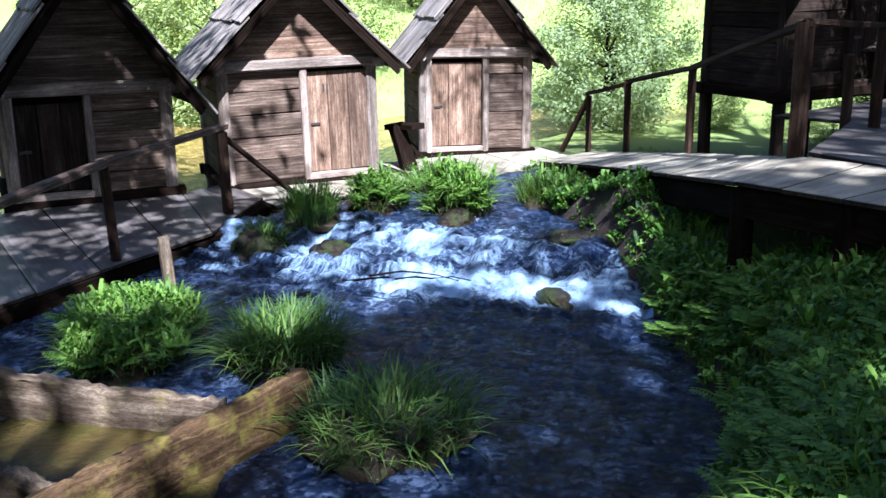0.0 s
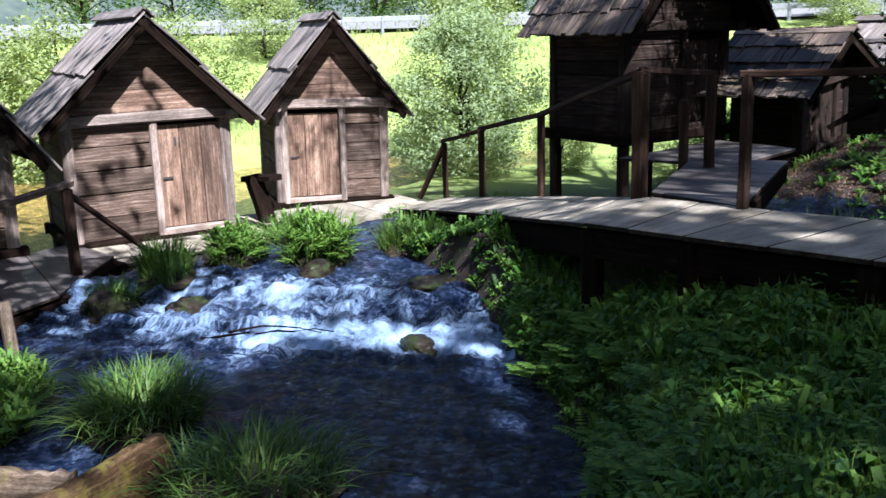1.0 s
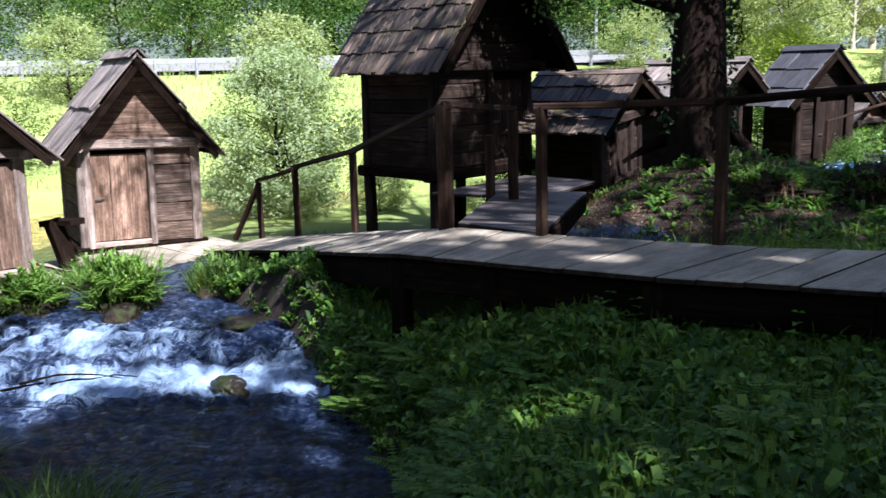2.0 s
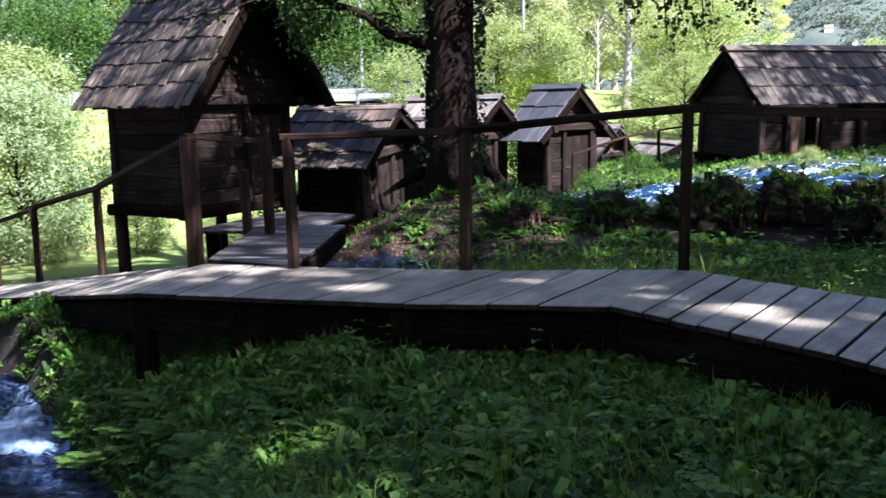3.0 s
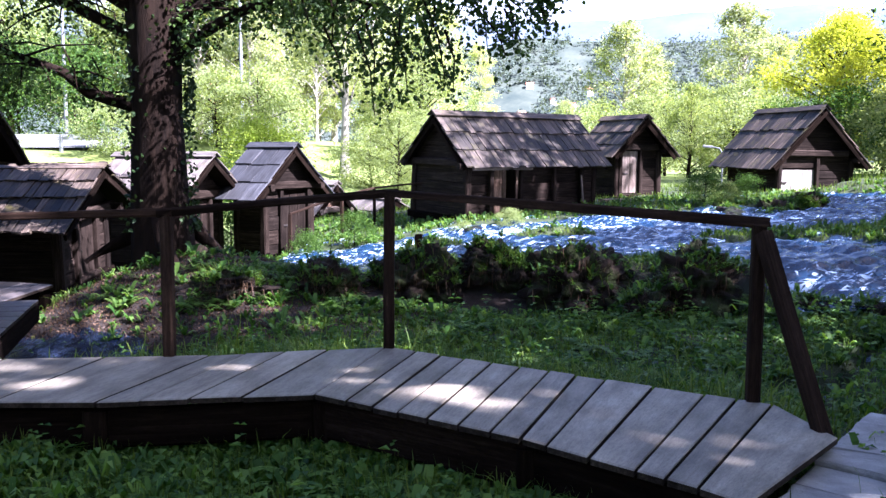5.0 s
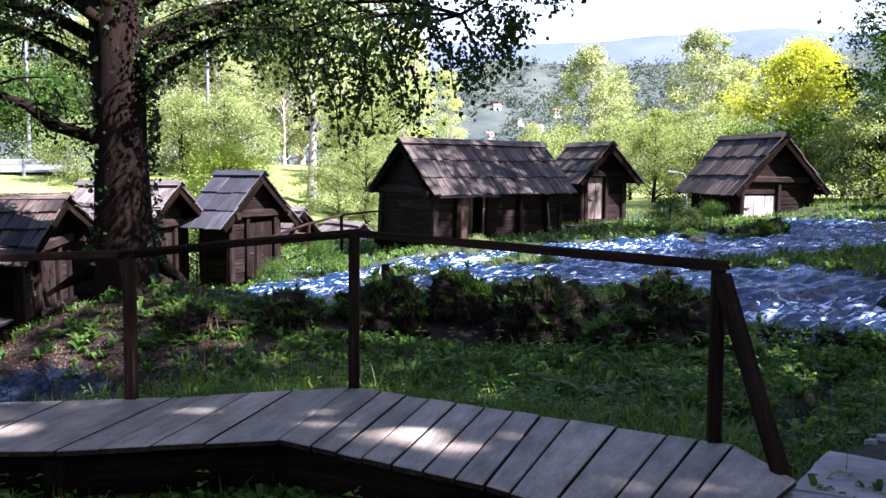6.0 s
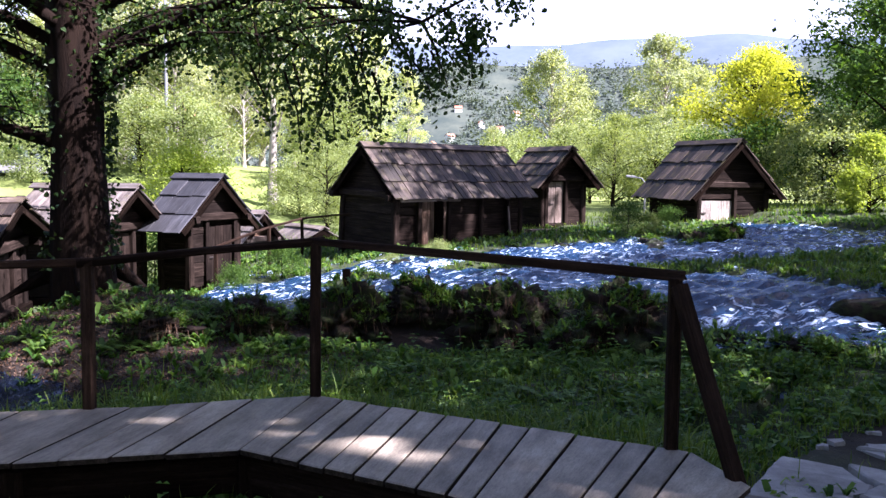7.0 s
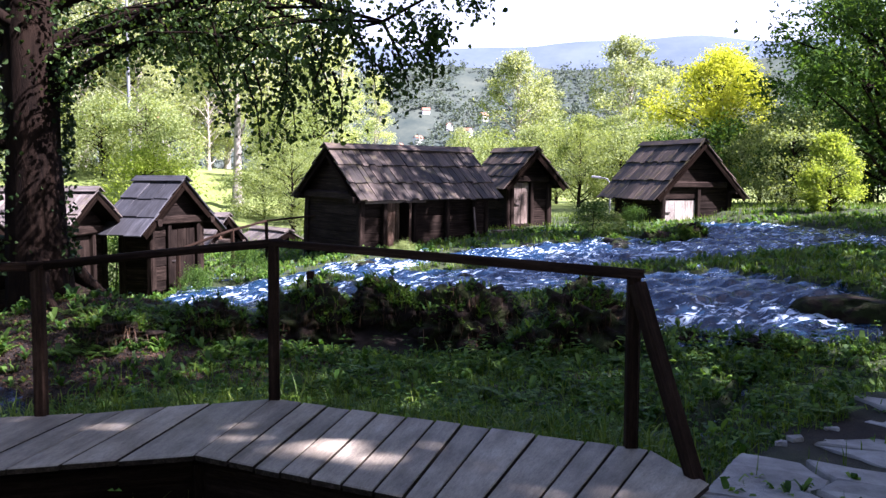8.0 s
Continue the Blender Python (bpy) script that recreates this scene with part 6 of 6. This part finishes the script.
def split_log(name, a, b, h, t, seed, label, mat=LOG):
    rng = np.random.default_rng(seed)
    a, b = Vector(a), Vector(b)
    n, k = 46, 16
    vs, L = [], (b - a).length
    for i in range(n):
        u = i / (n - 1)
        ragged = 1.0 if mat == PALE_LOG else 0.35
        top = 1 + ragged * (rng.normal(0, 0.05) + 0.07 * math.sin(u * 23 + seed)) - (0.25 * rng.uniform() if i in (0, n - 1) else 0)
        for j in range(k):
            w = 2 * math.pi * j / k
            cy, cz = math.copysign(abs(math.cos(w)) ** 0.28, math.cos(w)) * t / 2, math.copysign(abs(math.sin(w)) ** 0.28, math.sin(w)) * h / 2
            cz *= top if cz > 0 else 1
            vs.append(((u - 0.5) * L + rng.normal(0, 0.006), cy + rng.normal(0, 0.006) + 0.02 * math.sin(u * 4 + seed), cz + rng.normal(0, 0.006)))
    fs = [(i * k + j, i * k + (j + 1) % k, (i + 1) * k + (j + 1) % k, (i + 1) * k + j) for i in range(n - 1) for j in range(k)]
    ob = put(name, mesh_of(name, vs, fs, mat, False), flume, along(a, b), label)
    bm = bmesh.new()
    bm.from_mesh(ob.data)
    bmesh.ops.holes_fill(bm, edges=[e for e in bm.edges if e.is_boundary], sides=20)
    bm.to_mesh(ob.data)
    bm.free()


split_log("near_side", (-4.1, -0.15, -0.80), (-4.97, 1.72, -0.86), 0.46, 0.10, 1, "split log side, golden brown with moss")
split_log("far_side", (-6.5, -0.3, -0.76), (-4.98, 1.2, -0.86), 0.30, 0.10, 2, "pale ragged log side", PALE_LOG)
split_log("inner_side", (-5.35, -0.35, -0.70), (-4.3, 0.2, -0.78), 0.28, 0.12, 3, "pale ragged log end", PALE_LOG)
split_log("bed", (-5.9, -0.7, -0.98), (-4.75, 1.15, -0.98), 0.12, 1.1, 4, "mossy bottom board", FLUME_BED)

stake = thing("stake", "short weathered stake in the stream", "stake", at=pose(-7.35, 1.58, -1.1))
strut("pole", (0, 0, 0), (0.01, 0, 0.78), 0.1, 0.09, PALE_LOG, stake, rough=0.014)
v1, f1 = joined([tube(limb_path((-6.55, 3.0, -0.72), (-5.75, 3.35, -0.62), 0.04, 6, 0.01), np.linspace(0.010, 0.004, 6), 6), tube(limb_path((-6.3, 3.1, -0.70), (-5.8, 3.5, -0.66), 0.03, 5, 0.01), np.linspace(0.010, 0.004, 5), 6), tube(limb_path((-6.75, 2.85, -0.78), (-6.4, 3.1, -0.71), 0.0, 4, 0.01), [0.013, 0.012, 0.011, 0.010], 6)])
tagged(new("dead_branch", mesh_of("dead_branch", v1, f1, DARK, False)), "thin dead branch caught in the current", "branch")
chute = thing("water_chute", "dark plank chute between two mills", "chute", at=pose(0, 0, 0))
strut("chute_board", (-11.1, 6.05, -1.0), (-11.25, 5.95, -0.28), 0.2, 0.2, DARK, chute, rough=0.015)
strut("chute_board", (-11.5, 6.0, -0.35), (-10.9, 6.1, -0.3), 0.24, 0.08, DARK, chute)

# stone path
path = thing("stone_path", "path of flat irregular grey stone slabs", "path", kind="structure", at=pose(0, 0, 0))


def slab(corners, seed):
    """A rough flat slab between four or more corners, its edges broken."""
    rng = np.random.default_rng(seed)
    P = []
    for (x0, y0), (x1, y1) in zip(corners, corners[1:] + corners[:1]):
        P.append((x0, y0))
        P.append(((x0 + x1) / 2 + rng.normal(0, 0.018), (y0 + y1) / 2 + rng.normal(0, 0.018)))
    P = np.array(P)
    c = P.mean(0)
    z = float(ground_z(*c))
    n = len(P)
    bm = bmesh.new()
    rings = [[bm.verts.new((*((p - c) * s), h + rng.normal(0, 0.003))) for p in P] for h, s in ((-0.1, 0.95), (0.0, 0.95), (0.012, 0.91))]
    bm.faces.new(rings[2])
    for r0, r1 in zip(rings, rings[1:]):
        for i in range(n):
            bm.faces.new((r0[i], r0[(i + 1) % n], r1[(i + 1) % n], r1[i]))
    part("slab", bm, SLAB, path, m=pose(*c, z + 0.004 + rng.uniform(0, 0.012), rng.uniform(-1.5, 1.5), rng.uniform(-1.5, 1.5), 0))


rg3 = np.random.default_rng(77)
ROWS, COLS = 16, 6
net = np.zeros((ROWS + 1, COLS + 1, 2))
for r in range(ROWS + 1):
    for c in range(COLS + 1):
        u, w = -0.14 + c * 0.46 + rg3.normal(0, 0.06) * (c > 0) + 0.2 * (r % 2) * (c > 0), -0.9 + r * 0.29 + rg3.normal(0, 0.035)
        net[r, c] = (1.08 + w * 0.516 + u * 0.857, 3.55 + w * 0.857 - u * 0.516)
for r in range(ROWS):
    for c in range(COLS):
        w = -0.9 + (r + 0.5) * 0.29
        if 2.05 < w < 2.4 or (w > 2.4 and c == 0) or (2.75 < w < 3.05 and c < 3):
            continue
        slab([tuple(net[r, c]), tuple(net[r, c + 1]), tuple(net[r + 1, c + 1]), tuple(net[r + 1, c])], 400 + r * 10 + c)
for x, y, s in ((2.42, 5.72, 0.1), (2.62, 5.62, 0.13), (2.75, 5.9, 0.08), (2.3, 5.55, 0.06)):
    slab([(x, y), (x + s, y - 0.3 * s), (x + s * 1.2, y + 0.5 * s), (x + 0.2 * s, y + 0.6 * s)], int(x * 100))

# small things near the mills
lamp = thing("street_lamp", "slim grey street lamp with a bent arm", "street lamp", at=pose(4.68, 24.2, 0.28))
v1, f1 = tube([(0, 0, 0), (0, 0, 0.9), (0, 0, 1.35), (-0.08, 0, 1.46), (-0.3, 0, 1.5)], [0.03, 0.027, 0.024, 0.022, 0.02], 8)
put("pole", mesh_of("pole", v1, f1, GALV, False), lamp)
strut("lamp_head", (-0.25, 0, 1.5), (-0.5, 0, 1.52), 0.12, 0.06, GALV, lamp)
steps = thing("wooden_steps", "two weathered plank steps before the narrow mill", "steps", at=pose(1.85, 19.1, 0.45, 0, 0, 33))
for k in range(2):
    strut("step_board", (-0.45, k * 0.28, 0.06 + 0.13 * k), (0.45, k * 0.28, 0.06 + 0.13 * k), 0.26, 0.06, BEAM, steps)
    for sx in (-0.35, 0.35):
        strut("step_leg", (sx, k * 0.28, -0.15), (sx, k * 0.28, 0.03 + 0.13 * k), 0.1, 0.1, DARK, steps)
stub = thing("stake", "short dark stake on the bank", "stake", at=pose(-1.55, 12.3, 0.0))
strut("pole", (0, 0, 0), (0, 0, 0.52), 0.1, 0.09, DARK, stub)
back_rail = thing("mill_railing", "thin pole railing before the far mills", "railing", kind="structure", at=pose(0, 0, 0))
for a, b in (((-4.1, 14.9), (-3.5, 16.2)), ((-3.5, 16.2), (-3.3, 18.3)), ((-3.3, 18.3), (-1.9, 17.6))):
    za, zb = float(ground_z(*a)), float(ground_z(*b))
    strut("railing_post", (*a, za - 0.1), (*a, za + 0.75), 0.06, 0.06, RAIL, back_rail)
    strut("handrail", (*a, za + 0.75), (*b, zb + 0.75), 0.04, 0.04, RAIL, back_rail)


# dark bushes with x below -5 are added to darken gaps between mills
for kind, x, y, k in (("bush", -0.45, 15.7, 0.2), ("dark_bush", 3.15, 17.6, 0.2), ("bush", 3.6, 17.9, 0.2), ("dark_bush", 4.0, 18.0, 0.15), ("bush", 3.3, 18.4, 0.2), ("dark_bush", -3.0, 14.9, 0.16), ("dark_bush", -3.6, 14.2, 0.15), ("bush", -1.2, 15.2, 0.16), ("dark_bush", -5.3, 16.9, 0.34), ("dark_bush", -6.1, 17.6, 0.4), ("dark_bush", -7.2, 16.2, 0.3), ("dark_bush", -8.2, 12.7, 0.3), ("dark_bush", -8.9, 13.6, 0.32), ("bush", -11.5, 12.6, 0.42), ("bush", -10.2, 13.3, 0.36), ("bush", -13.2, 14.6, 0.5), ("bush", -9.0, 12.6, 0.3), ("bush", -12.2, 11.2, 0.3)):
    copy_thing(PROTO[kind], pose(x, y, float(ground_z(x, y)) - 0.05, 0, 0, x * 90) @ Matrix.Scale(k, 4))
lit = scatter(60000, -6.5, 5.0, 7.4, 10.6, rg, lambda x, y: np.clip(bare(x, y), 0, 1))
lit[:, 2] += 0.02
v1, f1 = leaves(lit, 0.032, rg, 0.0, 0.5, False)
stuff("leaf_litter", "dry brown leaves and twigs on bare earth", "leaf litter", v1, f1, LITTER)


# ---- road, houses and hills ----
def sector(name, label, category, r0, r1, az0, az1, lift, mat):
    n = 60
    az = np.radians(np.linspace(az0, az1, n))
    vs = []
    for a in az:
        for r in (r0, (r0 + r1) / 2, r1):
            vs.append((r * math.cos(a), r * math.sin(a), 0))
    vs = np.array(vs)
    vs[:, 2] = ground_z(vs[:, 0], vs[:, 1]) + lift
    f = [(i * 3 + j, i * 3 + j + 1, i * 3 + j + 4, i * 3 + j + 3) for i in range(n - 1) for j in (0, 1)]
    return tagged(new(name, mesh_of(name, vs, f, mat, False)), label, category, kind="structure")


sector("road", "pale asphalt road across the meadow", "road", 34, 38, 112, 185, 0.06, ASPHALT)
guard = thing("guardrail", "galvanised road guardrail on short posts", "guardrail", kind="structure", at=pose(0, 0, 0))
last = None
for k in range(29):
    x, y, z = polar(114 + 2.4 * k, 33.7)
    strut("post", (x, y, z - 0.2), (x, y, z + 0.6), 0.1, 0.1, GALV, guard)
    if last:
        strut("beam", (last[0], last[1], last[2] + 0.52), (x, y, z + 0.52), 0.05, 0.18, GALV, guard)
    last = (x, y, z)
for az, d in ((126, 37.5), (118.5, 38), (108.5, 36.5)):
    pole = thing("lamp_post", "tall slim grey post beside the road", "post", "roadside posts", at=pose(*polar(az, d)))
    v1, f1 = tube([(0, 0, 0), (0, 0, 6.5)], [0.08, 0.05], 8)
    put("pole", mesh_of("pole", v1, f1, GALV, False), pole)


def house(at, w, d, h, roof, turn):
    ob = thing("house", "small white house with a pitched tiled roof", "house", "houses across the valley", at=pose(*at, 0, 0, turn))
    bm = bmesh.new()
    v = [bm.verts.new(p) for p in ((-w, -d, -2), (w, -d, -2), (w, d, -2), (-w, d, -2), (-w, -d, h), (w, -d, h), (w, d, h), (-w, d, h), (-w, 0, h + roof), (w, 0, h + roof))]
    for q in ((0, 1, 5, 4), (2, 3, 7, 6), (1, 2, 6, 9, 5), (3, 0, 4, 8, 7)):
        bm.faces.new([v[i] for i in q])
    part("wall", bm, PLASTER, ob)
    for s in (-1, 1):
        bm = bmesh.new()
        q = [(-w - 0.3, s * (d + 0.4), h - 0.2), (w + 0.3, s * (d + 0.4), h - 0.2), (w + 0.3, 0, h + roof + 0.1), (-w - 0.3, 0, h + roof + 0.1)]
        lo, hi = [bm.verts.new(p) for p in q], [bm.verts.new((x, y, z + 0.2)) for x, y, z in q]
        bm.faces.new(lo), bm.faces.new(hi)
        for i in range(4):
            bm.faces.new((lo[i], lo[(i + 1) % 4], hi[(i + 1) % 4], hi[i]))
        bmesh.ops.recalc_face_normals(bm, faces=bm.faces)
        part("roof", bm, TILE, ob)
    for s in (-0.5, 0.5):
        put("window", plank(w * 0.35, 0.1, h * 0.35, BLACK, 0.0), ob, pose(s * w, -d - 0.02, h * 0.45))
    return ob


house(polar(108.4, 52, 2.0), 1.6, 1.6, 2.2, 0.9, 15)


def crest(a, height, rough_, seed):
    return height(a) * (1 + rough_ * noise.noise(Vector((a * 0.25, seed, 0))) + rough_ * 0.3 * noise.noise(Vector((a * 1.1, seed, 3))) + rough_ * 0.1 * noise.noise(Vector((a * 4.0, seed, 5))))


def ridge(name, label, dist, az0, az1, height, rough_, seed, mat, base=-40):
    n, m = 120, 8
    vs = []
    for i in range(n):
        a = az0 + (az1 - az0) * i / (n - 1)
        h = crest(a, height, rough_, seed)
        for j in range(m):
            u = j / (m - 1)
            r = dist * (0.62 + 0.38 * u)
            vs.append((r * math.cos(radians(a)), r * math.sin(radians(a)), base + (h - base) * u ** 1.3))
    f = [(i * m + j, i * m + j + 1, (i + 1) * m + j + 1, (i + 1) * m + j) for i in range(n - 1) for j in range(m - 1)]
    return tagged(new(name, mesh_of(name, vs, f, mat, False)), label, "hill", kind="structure")


NEAR_HILL = (lambda a: 106, 0.16, 7.0)
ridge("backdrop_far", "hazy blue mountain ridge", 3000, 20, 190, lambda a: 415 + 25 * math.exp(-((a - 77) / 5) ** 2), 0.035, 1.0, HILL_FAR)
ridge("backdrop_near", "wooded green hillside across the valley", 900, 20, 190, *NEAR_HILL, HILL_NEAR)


def far_woods():
    """Rough tree crowns crowding the hillside, with clearings."""
    rng = np.random.default_rng(61)
    cen, size = [], []
    for k in range(9500):
        a, u = rng.uniform(58, 150), rng.uniform(0, 1) ** 0.8
        if noise.noise(Vector((a * 0.35, u * 4.0, 2.0))) > 0.2:
            continue
        r = 900 * (0.62 + 0.38 * u)
        s = rng.uniform(2.5, 5.0)
        cen.append((r * math.cos(radians(a)), r * math.sin(radians(a)), -38 + (crest(a, *NEAR_HILL) + 40) * u ** 1.3 + s * 0.6))
        size.append(s)
    cen, size = np.repeat(np.array(cen), 14, 0), np.repeat(np.array(size), 14)[:, None]
    return leaves(cen + rng.normal(0, 0.5, cen.shape) * size * np.array([1, 1, 1.1]), 2.6, rng, 0, 0.8, False)


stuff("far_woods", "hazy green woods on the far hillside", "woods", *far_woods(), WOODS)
for k, (az, d) in enumerate(((90.5, 720), (91.5, 745), (92.6, 730), (89.6, 770), (88.4, 760), (91.0, 800), (87.4, 790), (92.0, 700), (90.0, 690), (88.9, 720))):
    u = (d / 900 - 0.62) / 0.38
    house((d * math.cos(radians(az)), d * math.sin(radians(az)), 1 - 40 + 146 * max(0, u) ** 1.3), 3.2, 2.6, 4, 2, k * 37)
